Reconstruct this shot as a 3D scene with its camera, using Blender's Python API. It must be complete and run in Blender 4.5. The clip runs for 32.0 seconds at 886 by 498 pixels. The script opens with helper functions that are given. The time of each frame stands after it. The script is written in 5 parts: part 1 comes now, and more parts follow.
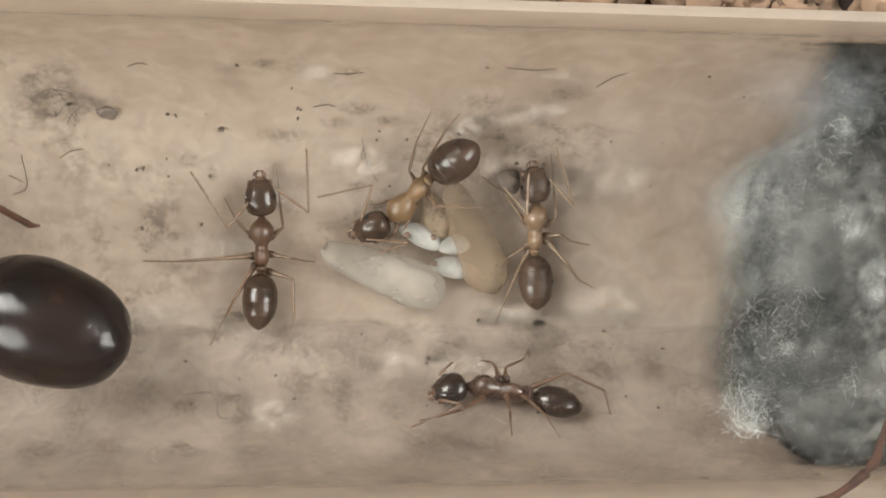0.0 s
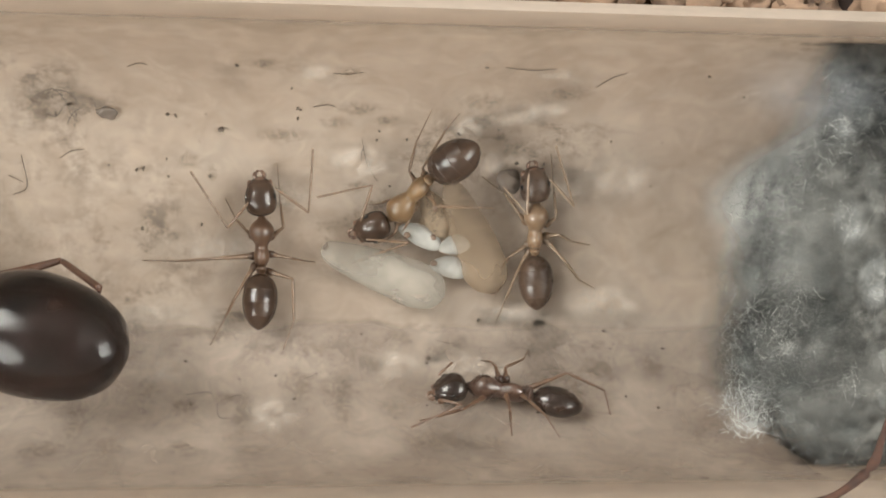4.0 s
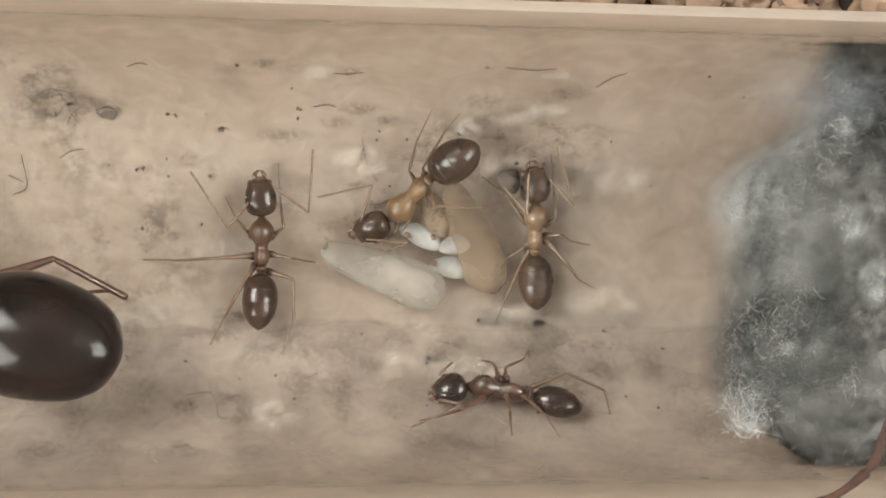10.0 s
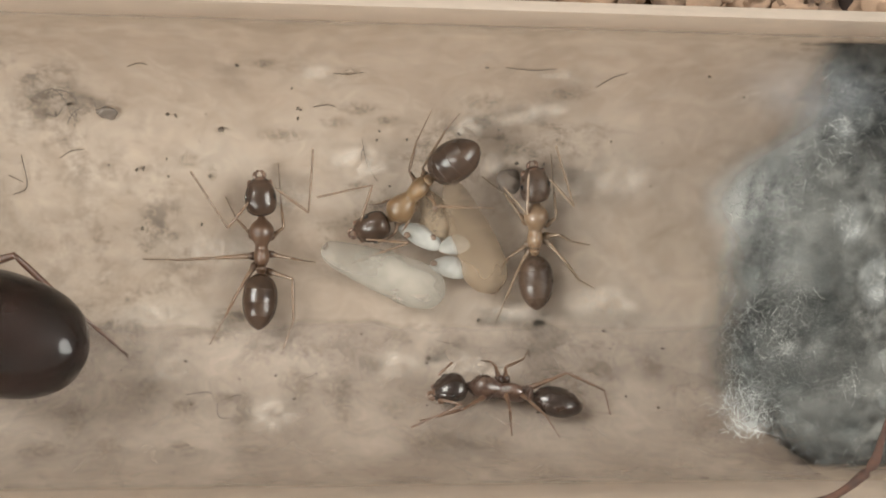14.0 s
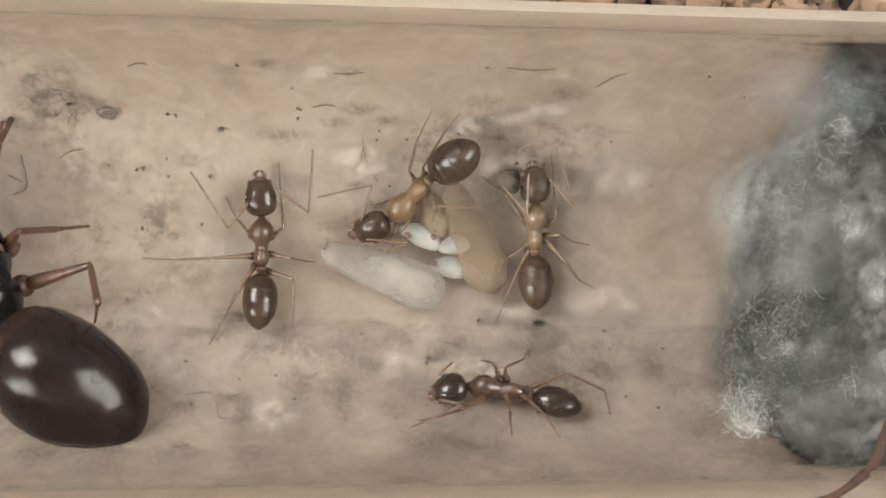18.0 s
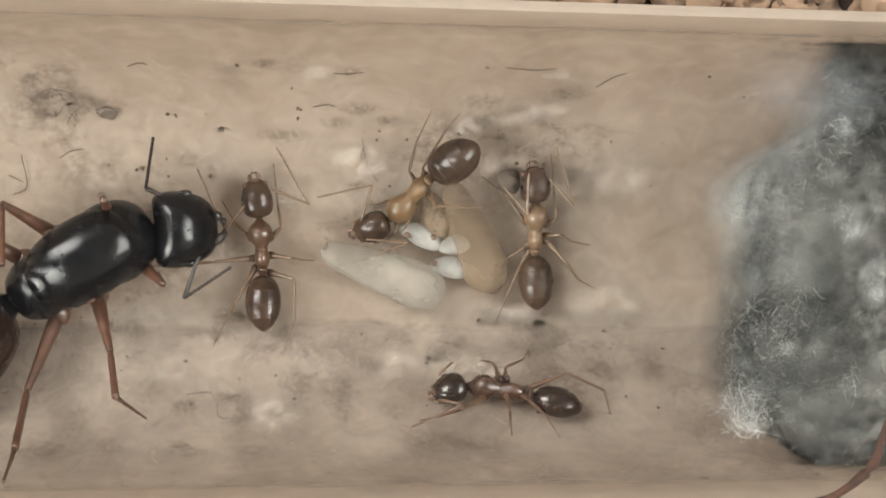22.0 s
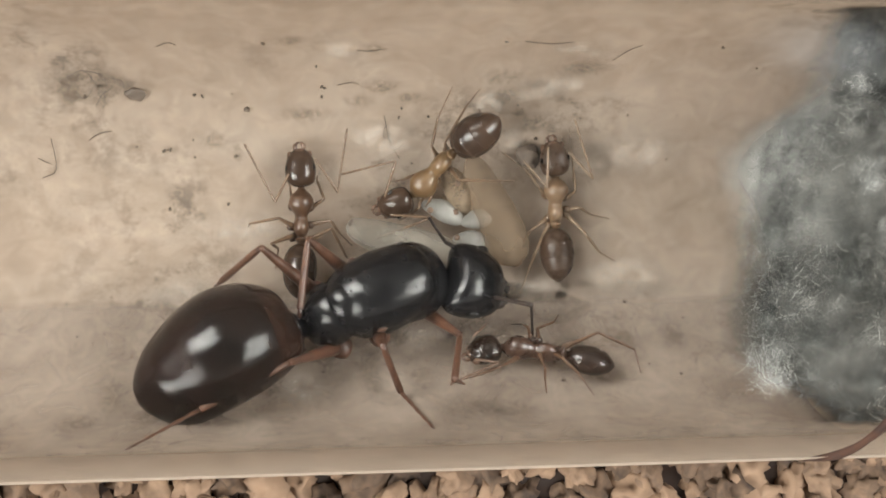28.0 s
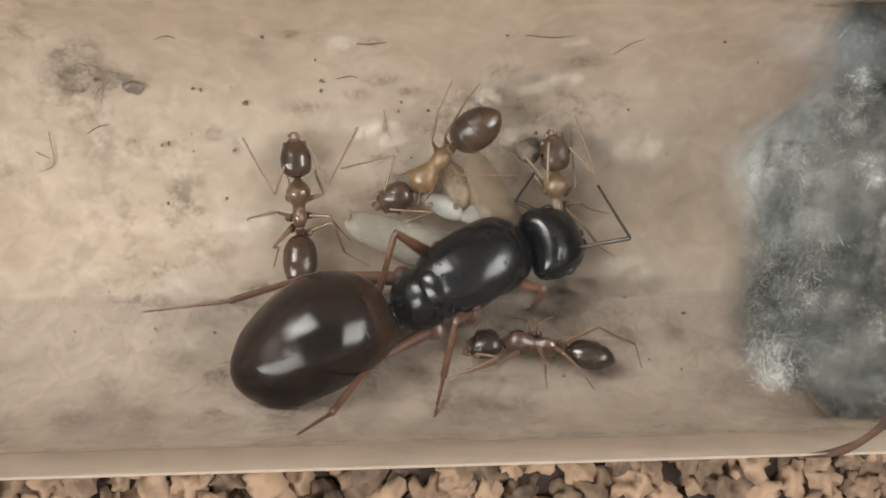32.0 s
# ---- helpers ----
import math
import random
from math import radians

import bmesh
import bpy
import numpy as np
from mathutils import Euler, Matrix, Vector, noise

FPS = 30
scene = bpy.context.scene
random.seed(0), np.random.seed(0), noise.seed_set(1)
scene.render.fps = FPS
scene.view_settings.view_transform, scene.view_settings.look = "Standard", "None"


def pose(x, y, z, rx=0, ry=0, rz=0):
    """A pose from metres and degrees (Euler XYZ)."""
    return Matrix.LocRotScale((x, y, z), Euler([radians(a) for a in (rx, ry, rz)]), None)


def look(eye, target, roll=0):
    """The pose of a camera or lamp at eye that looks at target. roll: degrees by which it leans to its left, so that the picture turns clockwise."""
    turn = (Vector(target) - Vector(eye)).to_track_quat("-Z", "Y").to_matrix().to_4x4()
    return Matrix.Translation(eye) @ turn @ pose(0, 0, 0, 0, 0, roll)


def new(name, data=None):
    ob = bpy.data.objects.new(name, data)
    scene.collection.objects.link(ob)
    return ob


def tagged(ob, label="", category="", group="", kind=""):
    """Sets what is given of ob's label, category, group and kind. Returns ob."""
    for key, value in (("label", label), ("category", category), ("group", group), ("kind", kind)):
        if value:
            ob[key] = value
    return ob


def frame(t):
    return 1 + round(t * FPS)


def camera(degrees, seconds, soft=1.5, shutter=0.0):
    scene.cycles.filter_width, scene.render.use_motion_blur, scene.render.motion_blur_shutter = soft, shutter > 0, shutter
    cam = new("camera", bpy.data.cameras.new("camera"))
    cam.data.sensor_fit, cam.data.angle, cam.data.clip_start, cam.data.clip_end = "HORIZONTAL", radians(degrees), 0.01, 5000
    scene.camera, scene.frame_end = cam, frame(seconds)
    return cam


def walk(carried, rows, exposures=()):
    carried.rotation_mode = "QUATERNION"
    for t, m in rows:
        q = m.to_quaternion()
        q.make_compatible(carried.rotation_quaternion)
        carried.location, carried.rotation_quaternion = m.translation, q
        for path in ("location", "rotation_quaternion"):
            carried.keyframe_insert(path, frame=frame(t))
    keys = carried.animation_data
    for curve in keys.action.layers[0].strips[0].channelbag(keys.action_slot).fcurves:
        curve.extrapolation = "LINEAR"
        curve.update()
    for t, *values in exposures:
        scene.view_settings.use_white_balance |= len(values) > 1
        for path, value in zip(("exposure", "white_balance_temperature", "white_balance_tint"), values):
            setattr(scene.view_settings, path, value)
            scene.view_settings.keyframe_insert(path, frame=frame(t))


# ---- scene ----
cam = camera(40, 32.0, soft=1.8)
walk(cam, [
    (0.0, pose(-0.00510, 0.00383, 0.03888, -5.254, -6.228, 1.094)),
    (25.5, pose(-0.00510, 0.00383, 0.03888, -5.254, -6.228, 1.094)),
    (27.5, pose(-0.00610, 0.00194, 0.03954, -3.151, -6.956, 0.029)),
    (28, pose(-0.00642, 0.00184, 0.03974, -3.753, -6.778, -0.126)),
    (28.5, pose(-0.00621, 0.00202, 0.03959, -4.183, -6.560, -0.315)),
    (30, pose(-0.00641, 0.00206, 0.03958, -4.303, -6.801, -0.074)),
    (32, pose(-0.00645, 0.00178, 0.03952, -3.948, -6.858, -0.023)),
], exposures=[(0.0, 0.0), (32.0, 0.0)])

# ---- world and light: a north-west window, plus south and east fill lights added ----
world = bpy.data.worlds.new("world")
scene.world = world
world.use_nodes = True
sky = world.node_tree.nodes.new("ShaderNodeTexSky")
sky.sky_type, sky.sun_disc = "NISHITA", False
sky.sun_elevation, sky.sun_rotation = radians(45), radians(200)
world.node_tree.nodes["Background"].inputs[1].default_value = 0.12
world.node_tree.links.new(sky.outputs[0], world.node_tree.nodes["Background"].inputs[0])

# windows: x, y, z of the middle, half width, half height, watts of each half; the south one is broad and weak, an added
# fill
WINDOWS = ((-1.38, 1.0, 1.25, 0.64, 0.5, 40.0), (-1.66, -0.62, 1.25, 0.98, 0.55, 48.0))
# fill from the east, added to brighten the tube; no such source is known
EAST_FILL = (1.75, 0.2, 1.74, 0.72, 0.68, 54.0)
LIGHT_TINT = (0.99, 0.985, 0.95)
for wx, wy, wz, half, tall, watts in WINDOWS:
    for side in (-1, 1):
        lamp = new("window_light", bpy.data.lights.new("window_light", "AREA"))
        lamp.data.shape, lamp.data.size, lamp.data.size_y = "RECTANGLE", half - 0.04, 2 * tall - 0.02
        lamp.data.energy, lamp.data.color = watts, LIGHT_TINT
        lamp.matrix_basis = look((wx + side * half * 0.51, wy * 0.98, wz), (wx * 0.5 + side * half * 0.51, 0, 0.4))
for side in (-1, 1):
    lamp = new("window_light", bpy.data.lights.new("window_light", "AREA"))
    lamp.data.shape, lamp.data.size, lamp.data.size_y = "RECTANGLE", EAST_FILL[3] - 0.04, 2 * EAST_FILL[4] - 0.02
    lamp.data.energy, lamp.data.color = EAST_FILL[5], LIGHT_TINT
    lamp.matrix_basis = look((EAST_FILL[0] * 0.985, EAST_FILL[1] + side * EAST_FILL[3] * 0.51, EAST_FILL[2]), (0, EAST_FILL[1] + side * EAST_FILL[3] * 0.51, 0.3))

MM = 0.001
R_IN, R_OUT = 7.3, 8.05
CY, CZ = 0.15, 0.2  # the middle of the tube


# ---- materials ----
def nodes_of(name):
    m = bpy.data.materials.new(name)
    m.use_nodes = True
    return m, m.node_tree.nodes, m.node_tree.links


def noise_tex(n, l, coord, scale, detail=4.0, rough=0.55):
    t = n.new("ShaderNodeTexNoise")
    t.inputs["Scale"].default_value, t.inputs["Detail"].default_value, t.inputs["Roughness"].default_value = scale, detail, rough
    l.new(coord, t.inputs["Vector"])
    return t.outputs["Fac"]


def ramp(n, l, value, stops):
    r = n.new("ShaderNodeValToRGB")
    for i, (p, c) in enumerate(stops):
        e = r.color_ramp.elements[i] if i < 2 else r.color_ramp.elements.new(p)
        e.position, e.color = p, (*c, 1) if len(c) == 3 else (c[0], c[0], c[0], 1)
    l.new(value, r.inputs[0])
    return r.outputs[0]


def surface(name, dark, light, rough=0.4, scale=900, bump=0.15, sss=0.0, trans=0.0, spec=0.5, coat=0.0, island=False, low=0.3, high=0.7):
    """A grained surface: two scales of noise between two colours, uneven gloss and fine relief."""
    m, n, l = nodes_of(name)
    b = n["Principled BSDF"]
    coord = n.new("ShaderNodeTexCoord").outputs["Object"]
    fine, broad = noise_tex(n, l, coord, scale * 4, 5), noise_tex(n, l, coord, scale, 3)
    mix = n.new("ShaderNodeMath")
    mix.operation = "MULTIPLY_ADD"
    mix.inputs[1].default_value = 0.4
    l.new(fine, mix.inputs[0])
    half = n.new("ShaderNodeMath")
    half.operation = "MULTIPLY"
    half.inputs[1].default_value = 0.6
    l.new(broad, half.inputs[0])
    l.new(half.outputs[0], mix.inputs[2])
    value = mix.outputs[0]
    if island:
        info = n.new("ShaderNodeObjectInfo").outputs["Random"] if island == "object" else n.new("ShaderNodeNewGeometry").outputs["Random Per Island"]
        add = n.new("ShaderNodeMath")
        add.operation = "MULTIPLY_ADD"
        add.inputs[1].default_value = 0.55
        l.new(info, add.inputs[0])
        sub = n.new("ShaderNodeMath")
        sub.operation = "SUBTRACT"
        sub.inputs[1].default_value = 0.27
        l.new(value, sub.inputs[0])
        l.new(sub.outputs[0], add.inputs[2])
        value = add.outputs[0]
    l.new(ramp(n, l, value, ((low, dark), (high, light))), b.inputs["Base Color"])
    l.new(ramp(n, l, fine, ((0.3, (max(0.03, rough - 0.08),)), (0.7, (min(1, rough + 0.1),)))), b.inputs["Roughness"])
    b.inputs["Specular IOR Level"].default_value = spec
    b.inputs["Coat Weight"].default_value = coat
    b.inputs["Coat Roughness"].default_value = 0.12
    if sss:
        b.inputs["Subsurface Weight"].default_value = sss
        b.inputs["Subsurface Radius"].default_value = (1.0, 0.7, 0.45)
        b.inputs["Subsurface Scale"].default_value = 0.0006
    b.inputs["Transmission Weight"].default_value = trans
    if bump < 0.05:
        return m
    relief = noise_tex(n, l, coord, scale * 2.5, 2)
    bp = n.new("ShaderNodeBump")
    bp.inputs["Strength"].default_value, bp.inputs["Distance"].default_value = bump, 0.00003
    l.new(relief, bp.inputs["Height"])
    l.new(bp.outputs[0], b.inputs["Normal"])
    return m


def veil(name, colours, cover, scale, stretch=(1, 1, 1), cloudy=0.15, translucent=0.25, fade=False, stain=None, swirl=0.0, soft=False):
    """A thin film on glass: a matt deposit whose cover (low, high) varies with the noise; the glass shows through the rest."""
    m, n, l = nodes_of(name)
    n.remove(n["Principled BSDF"])
    coord = n.new("ShaderNodeTexCoord").outputs["Object"]
    mp = n.new("ShaderNodeMapping")
    mp.inputs["Scale"].default_value = stretch
    l.new(coord, mp.inputs["Vector"])
    broad, fine = noise_tex(n, l, mp.outputs[0], scale, 3 if soft else 5, 0.5 if soft else 0.6), noise_tex(n, l, mp.outputs[0], scale * (1.5 if soft else 3.3), 3 if soft else 6, 0.5 if soft else 0.65)
    broad.node.inputs["Distortion"].default_value = fine.node.inputs["Distortion"].default_value = swirl
    col = ramp(n, l, broad, [(p, c) for p, c in colours])
    if stain:
        where, grain = noise_tex(n, l, mp.outputs[0], 190, 2, 0.5), noise_tex(n, l, mp.outputs[0], 1100, 5, 0.7)
        both = n.new("ShaderNodeMath")
        both.operation = "MULTIPLY"
        l.new(ramp(n, l, where, ((0.46, (0.0,)), (0.68, (1.0,)))), both.inputs[0])
        l.new(ramp(n, l, grain, ((0.5, (0.0,)), (0.64, (1.0,)))), both.inputs[1])
        spots = n.new("ShaderNodeMix")
        spots.data_type = "RGBA"
        l.new(both.outputs[0], spots.inputs[0])
        l.new(col, spots.inputs[6])
        spots.inputs[7].default_value = (*stain, 1)
        col = spots.outputs[2]
    d, tl, tr = n.new("ShaderNodeBsdfDiffuse"), n.new("ShaderNodeBsdfTranslucent"), n.new("ShaderNodeBsdfTransparent")
    l.new(col, d.inputs[0])
    l.new(col, tl.inputs[0])
    body = n.new("ShaderNodeMixShader")
    body.inputs[0].default_value = translucent
    l.new(d.outputs[0], body.inputs[1])
    l.new(tl.outputs[0], body.inputs[2])
    fac = ramp(n, l, fine, ((0.5 - cloudy, (cover[0],)), (0.5 + cloudy, (cover[1],))))
    if fade == "rim":
        sep, total = n.new("ShaderNodeSeparateXYZ"), n.new("ShaderNodeMath")
        l.new(n["Texture Coordinate"].outputs["Generated"], sep.inputs[0])
        total.operation = "MULTIPLY"
        l.new(fac, total.inputs[0])
        l.new(ramp(n, l, sep.outputs["Z"], ((0.6, (1.0,)), (0.97, (0.15,)))), total.inputs[1])
        fac = total.outputs[0]
    elif fade == "front":
        depth, ragged, total = n.new("ShaderNodeAttribute"), n.new("ShaderNodeMath"), n.new("ShaderNodeMath")
        depth.attribute_name = "depth"
        ragged.operation, total.operation = "MULTIPLY_ADD", "MULTIPLY"
        ragged.inputs[1].default_value = 0.45
        l.new(fine, ragged.inputs[0])
        l.new(depth.outputs["Fac"], ragged.inputs[2])
        l.new(fac, total.inputs[0])
        l.new(ramp(n, l, ragged.outputs[0], ((0.37, (0.0,)), (0.72, (1.0,)))), total.inputs[1])
        fac = total.outputs[0]
    elif fade == "edge":
        sep, wobble, total = n.new("ShaderNodeSeparateXYZ"), n.new("ShaderNodeMath"), n.new("ShaderNodeMath")
        l.new(n["Texture Coordinate"].outputs["Generated"], sep.inputs[0])
        wobble.operation, total.operation = "MULTIPLY_ADD", "MULTIPLY"
        wobble.inputs[1].default_value = 0.22
        l.new(broad, wobble.inputs[0])
        l.new(sep.outputs["Y"], wobble.inputs[2])
        l.new(fac, total.inputs[0])
        l.new(ramp(n, l, wobble.outputs[0], ((0.93, (1.0,)), (1.06, (0.0,)))), total.inputs[1])
        fac = total.outputs[0]
    elif fade:
        g = n.new("ShaderNodeMapping")
        g.inputs["Location"].default_value, g.inputs["Scale"].default_value = (-1, -1, 0), (2, 2, 0)
        l.new(n["Texture Coordinate"].outputs["Generated"], g.inputs["Vector"])
        q = n.new("ShaderNodeTexGradient")
        q.gradient_type = "QUADRATIC_SPHERE"
        l.new(g.outputs[0], q.inputs["Vector"])
        edge = ramp(n, l, q.outputs["Fac"], ((0.0, (0.0,)), (0.45, (1.0,))))
        mul = n.new("ShaderNodeMath")
        mul.operation = "MULTIPLY"
        l.new(fac, mul.inputs[0])
        l.new(edge, mul.inputs[1])
        fac = mul.outputs[0]
    out = n.new("ShaderNodeMixShader")
    l.new(fac, out.inputs[0])
    l.new(tr.outputs[0], out.inputs[1])
    l.new(body.outputs[0], out.inputs[2])
    l.new(out.outputs[0], n["Material Output"].inputs["Surface"])
    return m


def clear_glass(name, tint):
    m, n, l = nodes_of(name)
    n.remove(n["Principled BSDF"])
    tr, gl, fr, mx, pw, ad = (n.new("ShaderNode" + k) for k in ("BsdfTransparent", "BsdfGlossy", "LayerWeight", "MixShader", "Math", "Math"))
    tr.inputs[0].default_value = (*tint, 1)
    gl.inputs["Roughness"].default_value = 0.03
    fr.inputs["Blend"].default_value = 0.5
    pw.operation, ad.operation = "POWER", "MULTIPLY_ADD"
    pw.inputs[1].default_value, ad.inputs[1].default_value, ad.inputs[2].default_value = 5.0, 0.2, 0.012
    l.new(fr.outputs["Facing"], pw.inputs[0])
    l.new(pw.outputs[0], ad.inputs[0])
    l.new(ad.outputs[0], mx.inputs[0])
    l.new(tr.outputs[0], mx.inputs[1])
    l.new(gl.outputs[0], mx.inputs[2])
    l.new(mx.outputs[0], n["Material Output"].inputs["Surface"])
    return m


BLACK = surface("black_chitin", (0.001, 0.001, 0.0014), (0.004, 0.0042, 0.0052), 0.2, 700, 0.06, spec=0.3)
MAROON = surface("dark_red_brown_chitin", (0.0025, 0.0016, 0.0014), (0.012, 0.0052, 0.0035), 0.19, 200, 0.06, spec=0.24, low=0.36, high=0.68)
RED_BAND = surface("reddish_chitin", (0.006, 0.003, 0.002), (0.024, 0.0105, 0.0065), 0.2, 200, 0.06, spec=0.24, low=0.34, high=0.66)
QUEEN_LEG = surface("red_brown_leg", (0.022, 0.011, 0.007), (0.1, 0.045, 0.026), 0.35, 900, 0.2)
QUEEN_FEELER = surface("black_feeler", (0.006, 0.005, 0.005), (0.03, 0.019, 0.014), 0.45, 900, 0.2)
BROWN = surface("brown_chitin", (0.013, 0.008, 0.0055), (0.048, 0.028, 0.0175), 0.2, 700, 0.0, spec=0.3, coat=0.05)
DARK_BROWN = surface("dark_brown_chitin", (0.006, 0.0038, 0.003), (0.026, 0.0145, 0.0095), 0.2, 700, 0.0, spec=0.4, coat=0.15)
AMBER = surface("amber_chitin", (0.06, 0.034, 0.015), (0.14, 0.084, 0.038), 0.36, 1100, 0.0, sss=0.2, coat=0.05)
WORKER_LEG = surface("amber_leg", (0.06, 0.036, 0.021), (0.15, 0.093, 0.055), 0.4, 1500, 0.2)
DUSK = surface("red_brown_chitin", (0.016, 0.0085, 0.0058), (0.056, 0.029, 0.0185), 0.28, 900, 0.0, coat=0.1)
DUSK_LEG = surface("dark_amber_leg", (0.05, 0.027, 0.016), (0.13, 0.073, 0.044), 0.35, 1500, 0.2)
CHESTNUT = surface("chestnut_chitin", (0.03, 0.0155, 0.009), (0.08, 0.043, 0.024), 0.34, 1100, 0.0, sss=0.1, coat=0.05)
TAN_CHITIN = surface("tan_chitin", (0.085, 0.052, 0.03), (0.17, 0.112, 0.068), 0.36, 1100, 0.0, sss=0.2, coat=0.05)
TAN_LEG = surface("tan_leg", (0.09, 0.06, 0.037), (0.2, 0.135, 0.085), 0.4, 1500, 0.2)
DULL_BROWN = surface("dull_brown_chitin", (0.022, 0.0135, 0.009), (0.06, 0.037, 0.024), 0.3, 700, 0.0, spec=0.3)
EYE = surface("black_eye", (0.004, 0.004, 0.004), (0.01, 0.01, 0.01), 0.15, 3000, 0.3)
TEETH = surface("amber_jaw", (0.045, 0.023, 0.014), (0.12, 0.066, 0.04), 0.3, 1500, 0.15)




SPOT = surface("dark_gut", (0.06, 0.035, 0.02), (0.13, 0.08, 0.05), 0.5, 1500, 0.2)
DIRT = surface("brown_dirt", (0.04, 0.028, 0.02), (0.12, 0.09, 0.065), 0.8, 2500, 0.5)
FLAKE = surface("brown_flake", (0.06, 0.045, 0.034), (0.13, 0.1, 0.077), 0.7, 1500, 0.4)
RUST = surface("rust_stain", (0.015, 0.006, 0.004), (0.06, 0.024, 0.012), 0.85, 900, 0.4)
CORK = surface("cork_granule", (0.022, 0.011, 0.006), (0.24, 0.155, 0.098), 0.85, 620, 1.0, island="object", low=0.12, high=0.66)
CORK_REST = surface("cork_granules", (0.022, 0.011, 0.006), (0.24, 0.155, 0.098), 0.85, 620, 1.0, island="each", low=0.12, high=0.66)
CORK_BASE = surface("cork_binder", (0.01, 0.005, 0.003), (0.03, 0.015, 0.009), 0.9, 700, 0.7)
CORE = surface("grey_cotton", (0.04, 0.043, 0.041), (0.2, 0.207, 0.2), 0.95, 300, 1.0, low=0.38, high=0.7)
FIBRE = surface("pale_fibre", (0.18, 0.18, 0.17), (0.48, 0.48, 0.455), 0.5, 900, 0.1, island="each")
DARK_FIBRE = surface("dark_fibre", (0.03, 0.03, 0.03), (0.13, 0.13, 0.125), 0.7, 900, 0.1, island="each")
PLASTER = surface("grey_plaster", (0.2, 0.19, 0.18), (0.26, 0.25, 0.235), 0.9, 20, 0.3)
WOOD = surface("beige_wood", (0.3, 0.2, 0.12), (0.45, 0.32, 0.2), 0.5, 30, 0.3)
FRAME = surface("white_frame", (0.7, 0.7, 0.69), (0.8, 0.8, 0.79), 0.5, 40, 0.2)
CREAM = veil("cream_silk", ((0.35, (0.3, 0.275, 0.232)), (0.65, (0.47, 0.435, 0.378))), (0.22, 0.62), 420, cloudy=0.2, translucent=0.45, soft=True)
TAN = veil("tan_silk", ((0.33, (0.18, 0.128, 0.082)), (0.67, (0.42, 0.325, 0.232))), (0.25, 0.66), 240, cloudy=0.2, translucent=0.45, soft=True)
LARVA = veil("white_larva", ((0.35, (0.46, 0.45, 0.42)), (0.65, (0.64, 0.63, 0.59))), (0.45, 0.75), 700, cloudy=0.2, translucent=0.45, soft=True)
PALE_LARVA = veil("tan_larva", ((0.35, (0.24, 0.18, 0.12)), (0.65, (0.42, 0.33, 0.24))), (0.45, 0.8), 700, cloudy=0.2, translucent=0.45)
GLASS = clear_glass("clear_glass", (0.985, 0.985, 0.975))
FILM = veil("dried_film", ((0.34, (0.455, 0.366, 0.293)), (0.46, (0.515, 0.42, 0.339)), (0.54, (0.537, 0.442, 0.361)), (0.66, (0.57, 0.478, 0.396))), (0.72, 0.92), 300, (0.9, 1.0, 1.0), stain=(0.24, 0.195, 0.16), swirl=0.8, translucent=0.55, fade="rim")
OUTER_VEIL = veil("outer_veil", ((0.3, (0.57, 0.483, 0.4)), (0.5, (0.585, 0.496, 0.411)), (0.72, (0.6, 0.51, 0.423))), (0.8, 0.95), 200, (0.7, 1.0, 1.0), translucent=0.5)
EDGE_LINE = veil("wall_edge_line", ((0.35, (0.22, 0.19, 0.15)), (0.65, (0.32, 0.28, 0.22))), (0.0, 0.6), 260, (0.15, 2, 2), cloudy=0.2)
# shade along the tube's lower side, painted as a darker veil with dirt spots
SHADE_BAND = veil("shade_band", ((0.35, (0.255, 0.206, 0.17)), (0.65, (0.365, 0.303, 0.252))), (0.45, 0.84), 300, cloudy=0.2, fade="edge", stain=(0.15, 0.12, 0.1), swirl=0.8)
SMEAR = veil("grey_dirt", ((0.35, (0.115, 0.088, 0.064)), (0.65, (0.24, 0.19, 0.145))), (0.0, 0.5), 650, cloudy=0.12, fade=True, swirl=1.2)
PALE_VEIL = veil("pale_patch", ((0.35, (0.62, 0.535, 0.45)), (0.65, (0.74, 0.66, 0.575))), (0.0, 0.42), 420, cloudy=0.1, fade=True)
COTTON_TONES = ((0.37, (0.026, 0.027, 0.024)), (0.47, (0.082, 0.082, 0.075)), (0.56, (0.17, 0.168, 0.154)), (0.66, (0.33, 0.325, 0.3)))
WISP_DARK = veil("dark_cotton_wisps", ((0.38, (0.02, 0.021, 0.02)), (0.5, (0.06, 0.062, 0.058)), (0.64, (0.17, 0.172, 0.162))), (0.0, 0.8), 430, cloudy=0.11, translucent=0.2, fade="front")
WISP = veil("grey_cotton_wisps", COTTON_TONES, (0.0, 0.5), 210, cloudy=0.16, translucent=0.3, soft=True, fade="front")
WISP_WHITE = veil("white_cotton_wisps", ((0.35, (0.26, 0.265, 0.255)), (0.65, (0.5, 0.505, 0.49))), (0.08, 0.75), 600, cloudy=0.16, translucent=0.4, soft=True, fade=True)
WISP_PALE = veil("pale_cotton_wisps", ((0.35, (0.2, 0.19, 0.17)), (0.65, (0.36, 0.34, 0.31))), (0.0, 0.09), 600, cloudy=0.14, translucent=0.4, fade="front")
WISP_THIN = veil("thin_cotton_wisps", COTTON_TONES, (0.0, 0.45), 520, cloudy=0.11, translucent=0.3, fade="front")
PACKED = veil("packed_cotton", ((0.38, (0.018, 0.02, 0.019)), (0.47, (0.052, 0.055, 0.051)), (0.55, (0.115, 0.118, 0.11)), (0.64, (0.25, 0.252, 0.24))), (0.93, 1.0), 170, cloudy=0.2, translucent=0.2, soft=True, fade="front")
